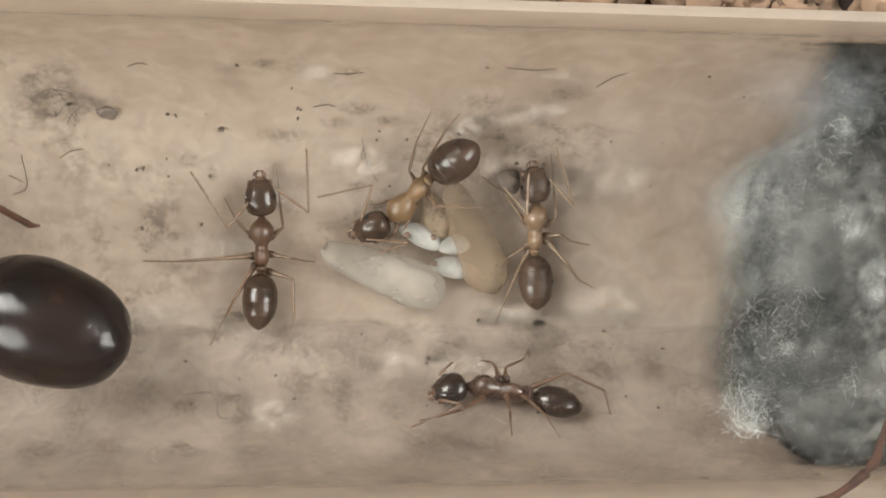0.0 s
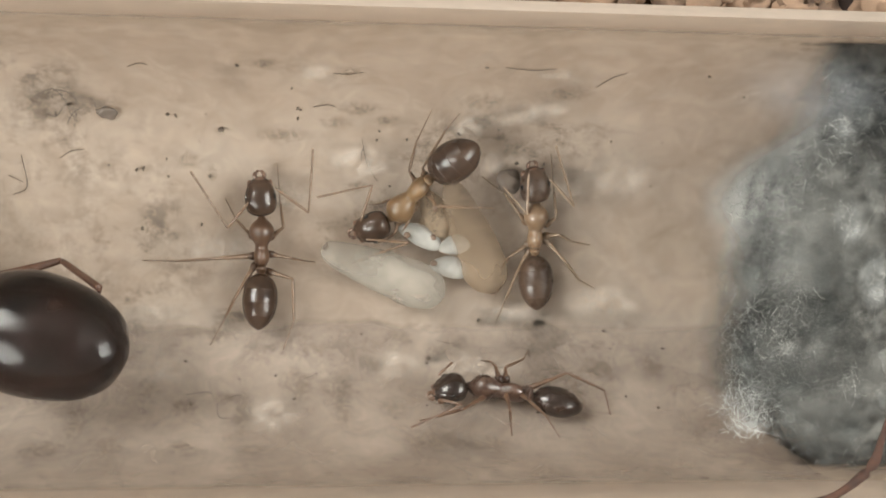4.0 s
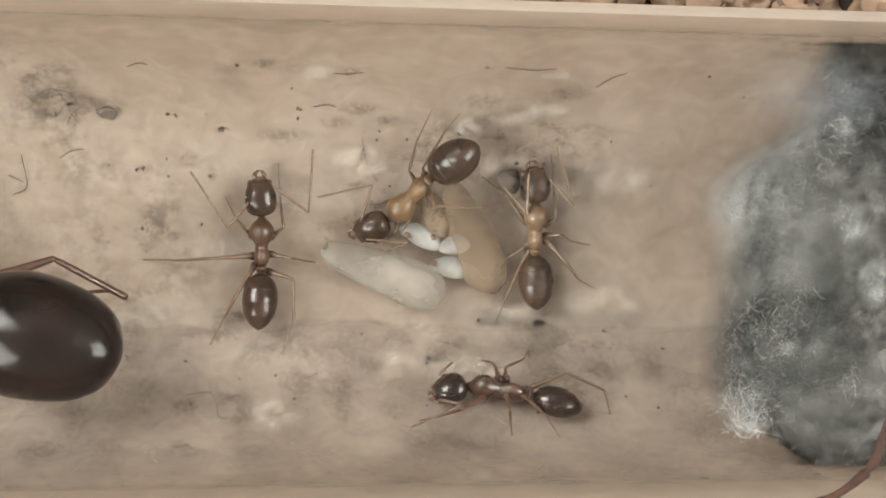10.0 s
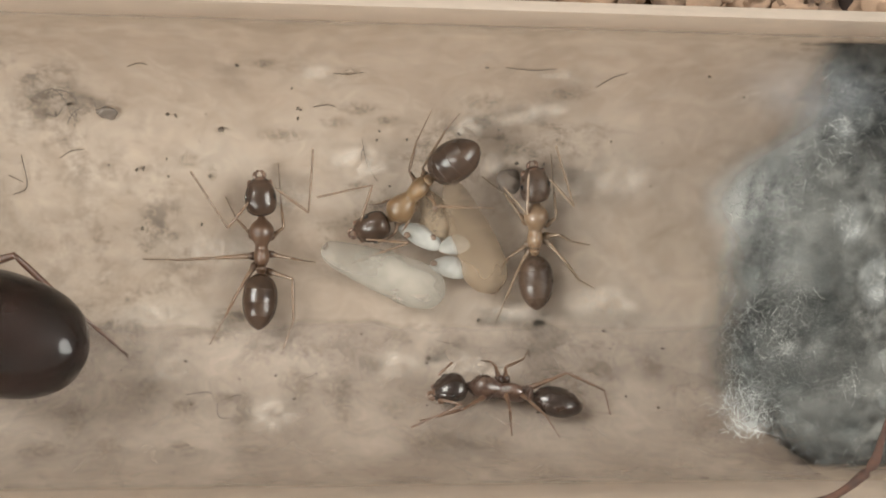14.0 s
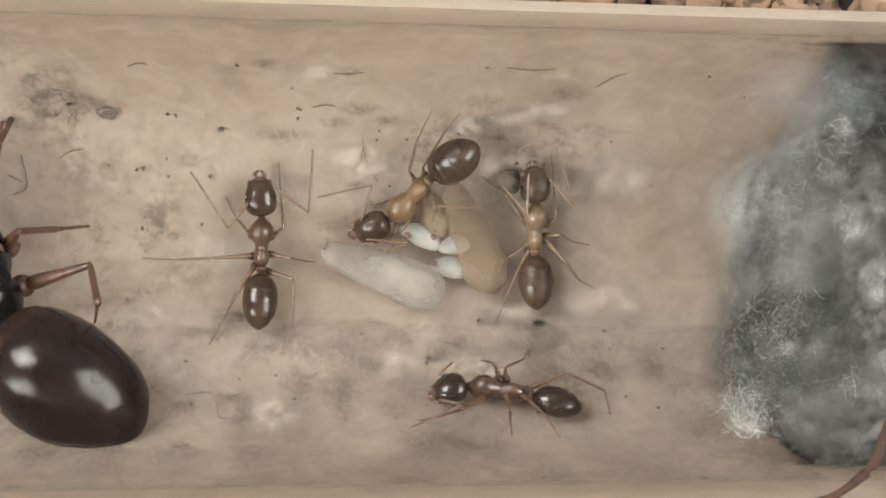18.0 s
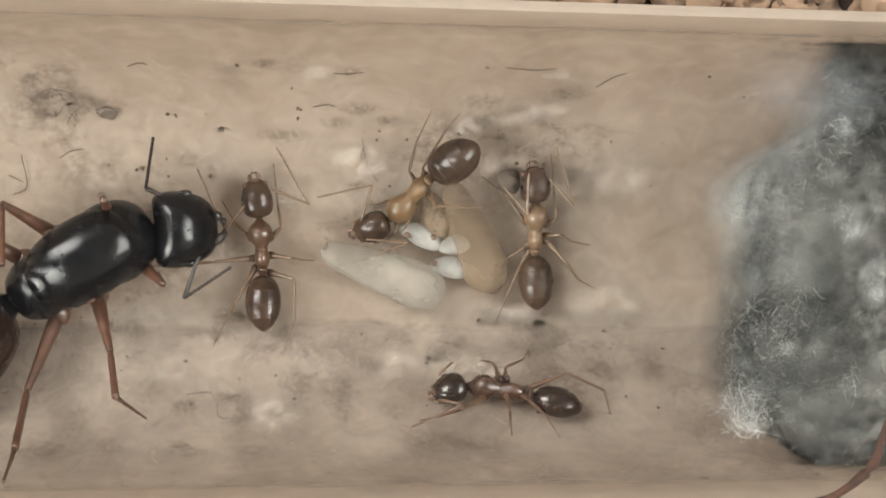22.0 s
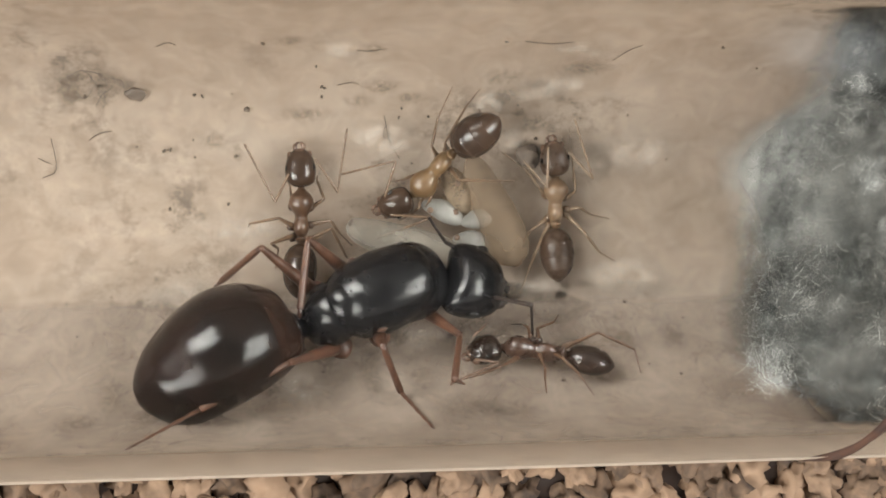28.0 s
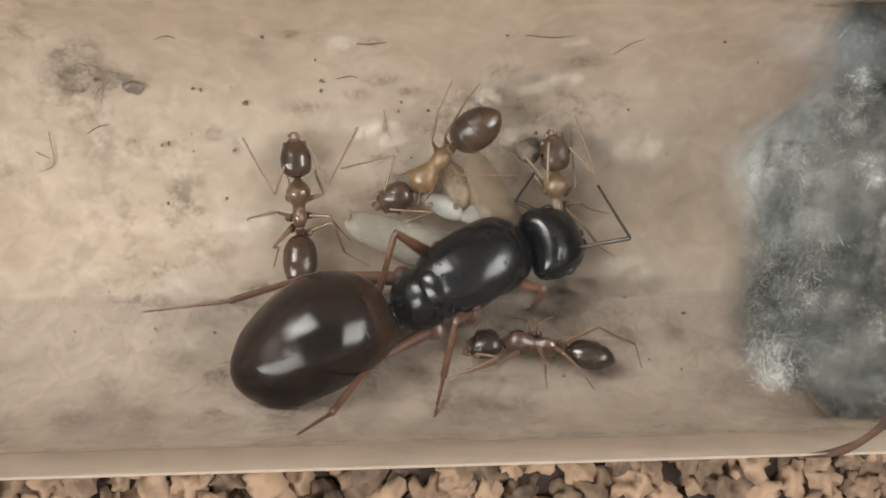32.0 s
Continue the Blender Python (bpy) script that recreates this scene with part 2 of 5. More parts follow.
TUFT_GREY = veil("grey_tuft", COTTON_TONES, (0.0, 0.75), 500, cloudy=0.16, translucent=0.3, fade=True, soft=True)
TUFT_DARK = veil("dark_tuft", ((0.36, (0.012, 0.014, 0.013)), (0.5, (0.034, 0.037, 0.035)), (0.66, (0.12, 0.124, 0.116))), (0.2, 0.85), 420, cloudy=0.16, translucent=0.2, fade=True, soft=True)
HAZE = veil("haze", ((0.35, (0.46, 0.5, 0.55)), (0.65, (0.55, 0.59, 0.64))), (0.03, 0.13), 300, cloudy=0.25, fade=True, soft=True)


# ---- helpers for meshes ----
def finish(name, bm, material, smooth=True):
    me = bpy.data.meshes.new(name)
    bm.to_mesh(me)
    bm.free()
    me.materials.append(material)
    if smooth:
        me.polygons.foreach_set("use_smooth", [True] * len(me.polygons))
    return me


def part(name, bm, material, parent, label="", m=None, smooth=True):
    ob = new(name, finish(name, bm, material, smooth) if isinstance(bm, bmesh.types.BMesh) else bm)
    ob.parent = parent
    if m is not None:
        ob.matrix_basis = m
    return tagged(ob, label)


def spline(rows, steps):
    """Catmull-Rom rows between the given ones."""
    a = np.array(rows, float)
    a = np.vstack([2 * a[0] - a[1], a, 2 * a[-1] - a[-2]])
    out = []
    for i in range(1, len(a) - 2):
        for s in range(steps):
            u = s / steps
            out.append(0.5 * (2 * a[i] + (a[i + 1] - a[i - 1]) * u + (2 * a[i - 1] - 5 * a[i] + 4 * a[i + 1] - a[i + 2]) * u ** 2
                              + (3 * a[i] - a[i - 1] - 3 * a[i + 1] + a[i + 2]) * u ** 3))
    out.append(a[-2])
    return out


def loft(rows, seg=18, steps=3, square=1.0, rough=0.0, seed=0):
    """A closed body along x in millimetres; rows: x, half width, half height, y of the middle, z of the middle."""
    bm = bmesh.new()
    rings = []
    for x, ry, rz, yc, zc in spline(rows, steps) if steps > 1 else rows:
        ring = []
        for k in range(seg):
            a = 2 * math.pi * k / seg
            c, s = math.cos(a), math.sin(a)
            c, s = math.copysign(abs(c) ** square, c), math.copysign(abs(s) ** square, s)
            j = 1 + rough * noise.noise(Vector((x * 1.7 + seed, c * 1.5, s * 1.5)))
            ring.append(bm.verts.new((x * MM, (yc + max(ry, 0.004) * c * j) * MM, (zc + max(rz, 0.004) * s * j) * MM)))
        rings.append(ring)
    for a, b in zip(rings, rings[1:]):
        for k in range(seg):
            bm.faces.new((a[k], a[(k + 1) % seg], b[(k + 1) % seg], b[k]))
    bm.faces.new(rings[0][::-1])
    bm.faces.new(rings[-1])
    bmesh.ops.recalc_face_normals(bm, faces=bm.faces)
    return bm


def blob(rx, ry, rz, sub=2, rough=0.25, freq=1.5, seed=0.0):
    bm = bmesh.new()
    bmesh.ops.create_icosphere(bm, subdivisions=sub, radius=1)
    for v in bm.verts:
        k = 1 + rough * noise.noise(v.co * freq + Vector((seed, seed * 0.7, -seed)))
        v.co = Vector((v.co.x * rx, v.co.y * ry, v.co.z * rz)) * k * MM
    return bm


def tube_along(points, radii, seg=6, steps=4):
    """A bent round rod through points in millimetres."""
    rows = spline([(*p, r) for p, r in zip(points, radii)], steps)
    bm = bmesh.new()
    rings = []
    for i, row in enumerate(rows):
        p = Vector(row[:3])
        d = (Vector(rows[min(i + 1, len(rows) - 1)][:3]) - Vector(rows[max(i - 1, 0)][:3])).normalized()
        u = d.orthogonal().normalized()
        w = d.cross(u)
        rings.append([bm.verts.new((p + (u * math.cos(2 * math.pi * k / seg) + w * math.sin(2 * math.pi * k / seg)) * row[3]) * MM) for k in range(seg)])
    for a, b in zip(rings, rings[1:]):
        for k in range(seg):
            bm.faces.new((a[k], a[(k + 1) % seg], b[(k + 1) % seg], b[k]))
    bm.faces.new(rings[0][::-1])
    bm.faces.new(rings[-1])
    bmesh.ops.recalc_face_normals(bm, faces=bm.faces)
    return bm


def box(x0, y0, z0, x1, y1, z1):
    bm = bmesh.new()
    bmesh.ops.create_cube(bm, size=1)
    for v in bm.verts:
        v.co = Vector((x0 + (v.co.x + 0.5) * (x1 - x0), y0 + (v.co.y + 0.5) * (y1 - y0), z0 + (v.co.z + 0.5) * (z1 - z0)))
    return bm


def aim(a, b, up=(0, 0, 1)):
    """A pose in metres at a (millimetres) whose x axis runs to b."""
    a, b, up = Vector(a), Vector(b), Vector(up)
    x = (b - a).normalized()
    y = up.cross(x).normalized()
    z = x.cross(y)
    m = Matrix((x, y, z)).transposed().to_4x4()
    m.translation = a * MM
    return m


def glass_z(y, lift=0.0):
    return CZ - math.sqrt(max(0.0, (R_IN - lift) ** 2 - (y - CY) ** 2))


def glass_normal(p):
    return Vector((0, CY - p[1], CZ - p[2])).normalized()


def shell(r0, r1, a0, a1, x0, x1, na, nx):
    """A stretch of a tube's wall round the x axis; angles in degrees from straight down."""
    bm = bmesh.new()
    full = abs(a1 - a0) >= 360
    grids = []
    for r in ((r0,) if r1 is None else (r0, r1)):
        g = [[bm.verts.new(((x0 + (x1 - x0) * i / nx) * MM, (CY + r * math.sin(radians(a0 + (a1 - a0) * k / na))) * MM, (CZ - r * math.cos(radians(a0 + (a1 - a0) * k / na))) * MM))
              for k in range(na if full else na + 1)] for i in range(nx + 1)]
        grids.append(g)
        for i in range(nx):
            for k in range(na):
                k2 = (k + 1) % na if full else k + 1
                bm.faces.new((g[i][k], g[i][k2], g[i + 1][k2], g[i + 1][k]))
    if r1 is not None:
        for i in (0, nx):
            for k in range(na):
                k2 = (k + 1) % na if full else k + 1
                bm.faces.new((grids[0][i][k], grids[1][i][k], grids[1][i][k2], grids[0][i][k2]))
    bmesh.ops.recalc_face_normals(bm, faces=bm.faces)
    return bm


# ---- the room, unseen and added for bounced light and reflections ----
def structure(name, bm, material, label):
    return tagged(new(name, finish(name, bm, material, False)), label, kind="structure")


RX, RZ0, RZ1 = 2.8, -0.76, 2.5
NY, SY = WINDOWS[0][1], WINDOWS[1][1]
structure("floor", box(-RX, SY, RZ0 - 0.1, EAST_FILL[0], NY, RZ0), WOOD, "plain beige wooden room floor")
structure("ceiling", box(-RX, SY, RZ1, EAST_FILL[0], NY, RZ1 + 0.1), PLASTER, "plain grey-beige ceiling")
structure("wall_west", box(-RX - 0.1, SY - 0.1, RZ0, -RX, NY + 0.1, RZ1), PLASTER, "plain grey-beige wall")
RE = EAST_FILL[0]
EY0, EY1, EZ0, EZ1 = EAST_FILL[1] - EAST_FILL[3] - 0.04, EAST_FILL[1] + EAST_FILL[3] + 0.04, EAST_FILL[2] - EAST_FILL[4] - 0.04, EAST_FILL[2] + EAST_FILL[4] + 0.04


def joined(boxes):
    """Several boxes in one mesh."""
    bm = bmesh.new()
    for b in boxes:
        other = box(*b)
        me = bpy.data.meshes.new("piece")
        other.to_mesh(me)
        bm.from_mesh(me)
        other.free()
        bpy.data.meshes.remove(me)
    return bm


structure("wall_east", joined(((RE, SY - 0.1, RZ0, RE + 0.1, EY0, RZ1), (RE, EY1, RZ0, RE + 0.1, NY + 0.1, RZ1), (RE, EY0, RZ0, RE + 0.1, EY1, EZ0), (RE, EY0, EZ1, RE + 0.1, EY1, RZ1))),
          PLASTER, "grey-beige wall with a two-pane window opening")
window = tagged(new("window_3"), "white two-pane window of the added, unseen room", "window", kind="structure")
window.location = (RE + 0.05, EAST_FILL[1], EAST_FILL[2])
h, v = EAST_FILL[3], EAST_FILL[4]
for y0, y1, z0, z1 in ((-h - 0.04, -h, -v - 0.04, v + 0.04), (h, h + 0.04, -v - 0.04, v + 0.04), (-h, h, -v - 0.04, -v), (-h, h, v, v + 0.04), (-0.02, 0.02, -v, v)):
    part("window_frame", box(-0.025, y0, z0, 0.025, y1, z1), FRAME, window)
for i, (wx, wy, wz, h, v, watts) in enumerate(WINDOWS):
    y0, y1 = (wy, wy + 0.1) if wy > 0 else (wy - 0.1, wy)
    x0, x1, z0, z1 = wx - h - 0.04, wx + h + 0.04, wz - v - 0.04, wz + v + 0.04
    structure(("wall_north", "wall_south")[i], joined(((-RX, y0, RZ0, x0, y1, RZ1), (x1, y0, RZ0, EAST_FILL[0], y1, RZ1), (x0, y0, RZ0, x1, y1, z0), (x0, y0, z1, x1, y1, RZ1))),
              PLASTER, "grey-beige wall with a two-pane window opening")
    window = tagged(new("window_%d" % (i + 1)), "white two-pane window of the added, unseen room", "window", kind="structure")
    window.location = (wx, (y0 + y1) / 2, wz)
    for x0, x1, z0, z1 in ((-h - 0.04, -h, -v - 0.04, v + 0.04), (h, h + 0.04, -v - 0.04, v + 0.04), (-h, h, -v - 0.04, -v), (-h, h, v, v + 0.04), (-0.025, 0.025, -v, v)):
        part("window_frame", box(x0, -0.025, z0, x1, 0.025, z1), FRAME, window)

table = tagged(new("table"), "beige wooden table under the cork mat", "table", kind="structure")
table.location = (0, 0, -0.01335)
part("table_top", box(-0.5, -0.35, -0.028, 0.5, 0.35, 0), WOOD, table)
for x in (-0.45, 0.45):
    for y in (-0.3, 0.3):
        part("leg", box(x - 0.025, y - 0.025, RZ0 + 0.0135, x + 0.025, y + 0.025, -0.028), WOOD, table)

# ---- the glass tube and what coats it ----
TX0, TX1 = -52.0, 95.0
tube = tagged(new("glass_tube"), "clear glass test tube lying on a cork mat", "test tube")
tube.location = (0, 0, -8.0 * MM)
UP = pose(0, 0, 8.0 * MM)
wall_part = part("tube_wall", shell(R_IN, R_OUT, 0, 360, TX0, TX1, 96, 60), GLASS, tube, "clear glass wall", UP)
wall_part.visible_shadow = False
part("dried_film", shell(R_IN - 0.02, None, -106, 106, TX0 + 2, 40, 80, 60), FILM, tube, "beige dried film inside the glass", UP)
# beige outer film; its paleness also paints the bright refracting rim of the glass
part("outer_veil", shell(R_OUT + 0.02, None, -112, 112, TX0 + 2, 60, 84, 60), OUTER_VEIL, tube, "beige film outside the glass, brightened for its refracting edge", UP)
# the dark line that the glass wall's inner edge shows, painted as a strip
for a0, a1 in ((96.5, 100),):
    part("wall_edge_line", shell(R_IN - 0.05, None, a0, a1, TX0 + 2, 11, 3, 60), EDGE_LINE, tube, "thin grey-green line painted as the dark inner edge of the glass", UP)
part("shade_band", shell(R_IN - 0.06, None, -104, -22, TX0 + 3, 12, 36, 40), SHADE_BAND, tube, "greyish band painted as shade on the tube's lower side", UP)
cap = bmesh.new()
bmesh.ops.create_uvsphere(cap, u_segments=48, v_segments=24, radius=R_OUT * MM)
bmesh.ops.delete(cap, geom=[v for v in cap.verts if v.co.x < -1e-6], context="VERTS")
cap_part = part("round_end", cap, GLASS, tube, "rounded closed end", pose(TX1 * MM, CY * MM, (8.0 + CZ) * MM))
cap_part.visible_shadow = False


def patch(rx, ry, x, y, lift, seed):
    """An uneven, thin patch that hugs the glass."""
    bm = bmesh.new()
    mid = bm.verts.new((x * MM, y * MM, glass_z(y, lift + 0.03) * MM))
    rings = [[mid] * 28]
    for j in range(1, 5):
        ring = []
        for k in range(28):
            a = 2 * math.pi * k / 28
            s = j / 4 * (1 + 0.75 * noise.noise(Vector((math.cos(a) * 1.6 + seed * 3.1, math.sin(a) * 1.6, seed))) * (j / 4))
            px, py = x + rx * s * math.cos(a), max(-6.9, min(6.9, y + ry * s * math.sin(a)))
            ring.append(bm.verts.new((px * MM, py * MM, glass_z(py, lift + 0.03 * (1 - j / 4)) * MM)))
        rings.append(ring)
    for a, b in zip(rings, rings[1:]):
        for k in range(28):
            k2 = (k + 1) % 28
            if a[k] is mid:
                bm.faces.new((mid, b[k], b[k2]))
            else:
                bm.faces.new((a[k], b[k], b[k2], a[k2]))
    return bm


SMUDGES = [
    (-14.5, 4.7, 1, 0.5),
    (-13.7, 5.2, 0.8, 0.4),
    (-12.9, 5, 0.5, 0.25),
    (-13.5, 4.5, 0.25, 0.5),
    (-9.4, 2.9, 0.5, 0.3),
    (-8.7, 2.4, 0.2, 0.4),
    (-3.3, 4.9, 0.9, 0.25),
    (-4.2, 4.4, 0.7, 0.2),
    (-2.2, 4.5, 0.6, 0.2),
    (-6.1, 3.9, 0.9, 0.25),
    (-3.7, 6.1, 0.4, 0.15),
    (-6.6, 6.3, 0.6, 0.15),
    (-8.3, -3.4, 0.4, 0.5),
    (-7.7, -2.8, 0.8, 0.25),
    (-9.5, -3.4, 0.6, 0.2),
    (-10.8, -5.3, 0.5, 0.4),
    (-9.2, -5.7, 0.7, 0.25),
    (-7.4, -5.9, 0.45, 0.6),
    (-8.1, -5.5, 0.5, 0.2),
    (-5.4, -5.1, 0.7, 0.5),
    (-3.9, -5.2, 0.7, 0.35),
    (-3.8, -5.7, 0.4, 0.5),
    (-9.1, -6.9, 0.8, 0.3),
    (-7.1, -6.8, 0.5, 0.2),
]
MORE_SMUDGES = [
    (-5.7, -3.4, 0.5, 0.25),
    (-1.8, -3.6, 0.6, 0.3),
    (-0.6, -4.1, 0.5, 0.3),
    (0.3, -3.9, 0.6, 0.4),
    (-4.8, -3.9, 0.6, 0.2),
    (-2.8, -4.4, 0.5, 0.25),
    (-2, -5.8, 0.6, 0.3),
    (-0.7, -6.6, 0.9, 0.3),
    (1.1, -6.7, 0.8, 0.3),
    (3.6, -4.7, 0.6, 0.5),
    (4.5, -5.4, 0.7, 0.7),
    (3.1, -3.1, 0.7, 0.3),
    (4.1, -3.4, 0.6, 0.3),
    (1.8, -2.8, 0.5, 0.3),
    (3.5, -3.8, 0.8, 0.3),
    (1.4, 4.6, 0.6, 0.3),
    (2.4, 3.5, 0.7, 0.4),
    (1, 5.2, 0.9, 0.3),
    (4.1, 5.5, 0.9, 0.2),
    (-11.9, -6.7, 0.8, 0.3),
    (-14.1, -6.7, 0.8, 0.3),
    (-12.9, -6.5, 0.4, 0.9),
    (5.8, -4.4, 0.7, 0.4),
    (7.8, -4.4, 0.6, 0.5),
]
# dried deposits; those at x 4.1, 6.7 and 6.4 paint the film brighter
PALE = [
    (-4.9, 6, 0.5, 0.25),
    (0.7, 4.1, 0.5, 0.3),
    (2.2, 4.6, 0.8, 0.25),
    (-6.2, 1.6, 0.8, 0.5),
    (1.7, 3.1, 0.4, 0.4),
    (4.1, 2.1, 1, 0.7),
    (4, 6.2, 0.8, 0.2),
    (-10.1, -4.4, 0.9, 0.5),
    (-6, -6, 0.9, 0.4),
    (1.3, -4.4, 1.2, 0.35),
    (6.7, 2.8, 1.2, 0.8),
    (-11, -2.8, 1.1, 0.4),
    (-1.9, -4.4, 0.9, 0.4),
    (2.5, -2.8, 1, 0.3),
    (3.3, 5, 0.9, 0.25),
    (-9.2, -0.4, 1.5, 0.5),
    (6.4, -2.4, 1.3, 0.7),
    (-3.3, 2.95, 1.2, 0.7),
    (0.6, 4.3, 0.4, 0.4),
]
for i, (x, y, a, b) in enumerate(SMUDGES + MORE_SMUDGES):
    part("dirt_smudge", patch(a * 1.25, b * 1.35, x, y, 0.11 + 0.003 * i, i + 0.5), SMEAR, tube, "grey dirt smudge", UP)
for i, (x, y, a, b) in enumerate(PALE):
    part("pale_patch", patch(a * 1.5, b * 1.5, x, y, 0.064 + 0.0025 * i, i + 40.5), PALE_VEIL, tube, "pale patch of dried deposit and painted brightness", UP)
# bluish glare haze over the plug, painted as thin patches without shadow
for a0, a1, x0, x1 in ((108, 150, 6.0, 12.5), (150, 195, 10.5, 15.0)):
    haze = part("haze_patch", shell(R_IN - 0.05, None, a0, a1, x0, x1, 20, 20), HAZE, tube, "bluish haze painted on the glass over the plug", UP)
    haze.visible_shadow = False
part("rust_streak", tube_along(((11.75, -1.6, 7.98), (11.1, -2.6, 7.7), (10.95, -4.1, 6.97), (11.1, -5.3, 6.06), (10.8, -6.5, 4.69), (10.5, -7.24, 3.38), (9.8, -7.62, 2.4)), (0.1, 0.15, 0.09, 0.16, 0.12, 0.15, 0.05), 8),
     RUST, tube, "rust-brown stain line on the glass", UP)

# ---- cotton plug ----
def fibres(name, count, starts, spread, length, radius, material, parent, label, seed):
    """Many thin bent hairs in one mesh."""
    rng = np.random.default_rng(seed)
    verts, faces = [], []
    for _ in range(count):
        p = np.array(starts(rng), float)
        d = rng.normal(size=3) + np.array(spread)
        d /= np.linalg.norm(d)
        bend = rng.normal(size=3) * 0.45
        n = 7
        step = length * rng.uniform(0.4, 1.3) / n
        base = len(verts)
        for i in range(n):
            r = math.hypot(p[1] - CY, p[2] - CZ)
            if r > 7.15:
                p[1], p[2] = CY + (p[1] - CY) * 7.15 / r, CZ + (p[2] - CZ) * 7.15 / r
            w = radius * (1 - 0.6 * i / n)
            u = np.cross(d, (0.3, 0.5, 0.8))
            u /= np.linalg.norm(u) + 1e-9
            v = np.cross(d, u)
            for k in range(3):
                c = 2 * math.pi * k / 3
                verts.append((p + (u * math.cos(c) + v * math.sin(c)) * w) * MM)
            d = d + bend * 0.35 + rng.normal(size=3) * 0.18
            d /= np.linalg.norm(d)
            p = p + d * step
        for i in range(n - 1):
            for k in range(3):
                a, b = base + i * 3 + k, base + i * 3 + (k + 1) % 3
                faces.append((a, b, b + 3, a + 3))
    me = bpy.data.meshes.new(name)
    me.from_pydata(verts, [], faces)
    me.materials.append(material)
    me.polygons.foreach_set("use_smooth", [True] * len(faces))
    ob = part(name, me, material, parent, label, pose(0, 0, 0))
    return tagged(ob, kind="stuff")


plug = tagged(new("cotton_plug"), "grey mouldy cotton plug filling the glass tube", "cotton plug")


def brink(y):
    """How far along the tube the foremost cotton stands, across the tube."""
    up, low = min(1, max(0, (y - 1.9) / 3.0)), min(1, max(0, (-4.9 - y) / 1.9))
    return 8.9 + 2.5 * up * up * (3 - 2 * up) + 2.2 * low * low * (3 - 2 * low)


def front(y, z):
    """Where the plug's face stands, along the tube."""
    return brink(y) + 0.2 + 0.07 * z * z + 0.7 * noise.noise(Vector((y * 0.5, z * 0.5, 3.0))) + 0.06 * z


def fluff(y, z, x):
    p = Vector((x, y, z))
    return 0.75 * noise.noise(p * 0.8) + 0.4 * noise.noise(p * 2.1) + 0.22 * noise.noise(p * 5.0)


def plug_skin(back, wide, seed, nk=110, nj=30, ns=44):
    """The plug's face and side; back: how far the face stands behind the plug's foremost edge."""
    bm = bmesh.new()
    rings = []
    for j in range(nj):
        r = 0.02 + wide * j / (nj - 1)
        ring = []
        for k in range(nk):
            y, z = r * math.cos(2 * math.pi * k / nk), r * math.sin(2 * math.pi * k / nk)
            ring.append(bm.verts.new(((front(y, z) + back + fluff(y, z, 8.0 + seed)) * MM, y * MM, z * MM)))
        rings.append(ring)
    last = [v.co.copy() for v in rings[-1]]
    for i in range(1, ns):
        ring = []
        for v in last:
            x = v.x / MM + (24 - v.x / MM) * i / (ns - 1)
            k = min(0.995, 1.0 - 0.06 * (0.5 + fluff(v.y / MM, v.z / MM, x + seed)) * min(1, i / 4))
            ring.append(bm.verts.new((x * MM, v.y * k, v.z * k)))
        rings.append(ring)
    for a, b in zip(rings, rings[1:]):
        for k in range(nk):
            bm.faces.new((a[k], b[k], b[(k + 1) % nk], a[(k + 1) % nk]))
    bmesh.ops.recalc_face_normals(bm, faces=bm.faces)
    return bm


def cotton_sheet(top, seed, nx=70, ny=56):
    """One loose layer of the plug, arched across the tube, its height above the axis top; depth: how far behind the brink, in shares of 5 mm."""
    bm = bmesh.new()
    depth = bm.verts.layers.float.new("depth")
    rows = []
    for k in range(ny + 1):
        y = 7.1 * math.sin(math.pi * (k / ny - 0.5))
        arch = math.sqrt(max(0.0, 1 - (y / 7.12) ** 2))
        start = brink(y)
        row = []
        for i in range(nx + 1):
            x = start + (24 - start) * (i / nx) ** 1.4
            z = CZ + (top + 0.5 * fluff(y, seed, x)) * arch
            v = bm.verts.new((x * MM, (y + CY) * MM, max(CZ - 7.1 * arch, min(CZ + 7.1 * arch, z)) * MM))
            v[depth] = 0.2 * (x - start + 0.45)
            row.append(v)
        rows.append(row)
    for a, b in zip(rows, rows[1:]):
        for i in range(nx):
            bm.faces.new((a[i], a[i + 1], b[i + 1], b[i]))
    return bm


part("core", plug_skin(6.0, 5.6, 0.0), CORE, plug, "packed grey cotton")
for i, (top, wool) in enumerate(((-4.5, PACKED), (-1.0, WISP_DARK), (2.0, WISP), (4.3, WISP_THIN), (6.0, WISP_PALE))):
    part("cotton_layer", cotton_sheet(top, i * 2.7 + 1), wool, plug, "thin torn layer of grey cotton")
MOULD, GREY_WOOL, WHITE_WOOL = "mould", "grey", "white"
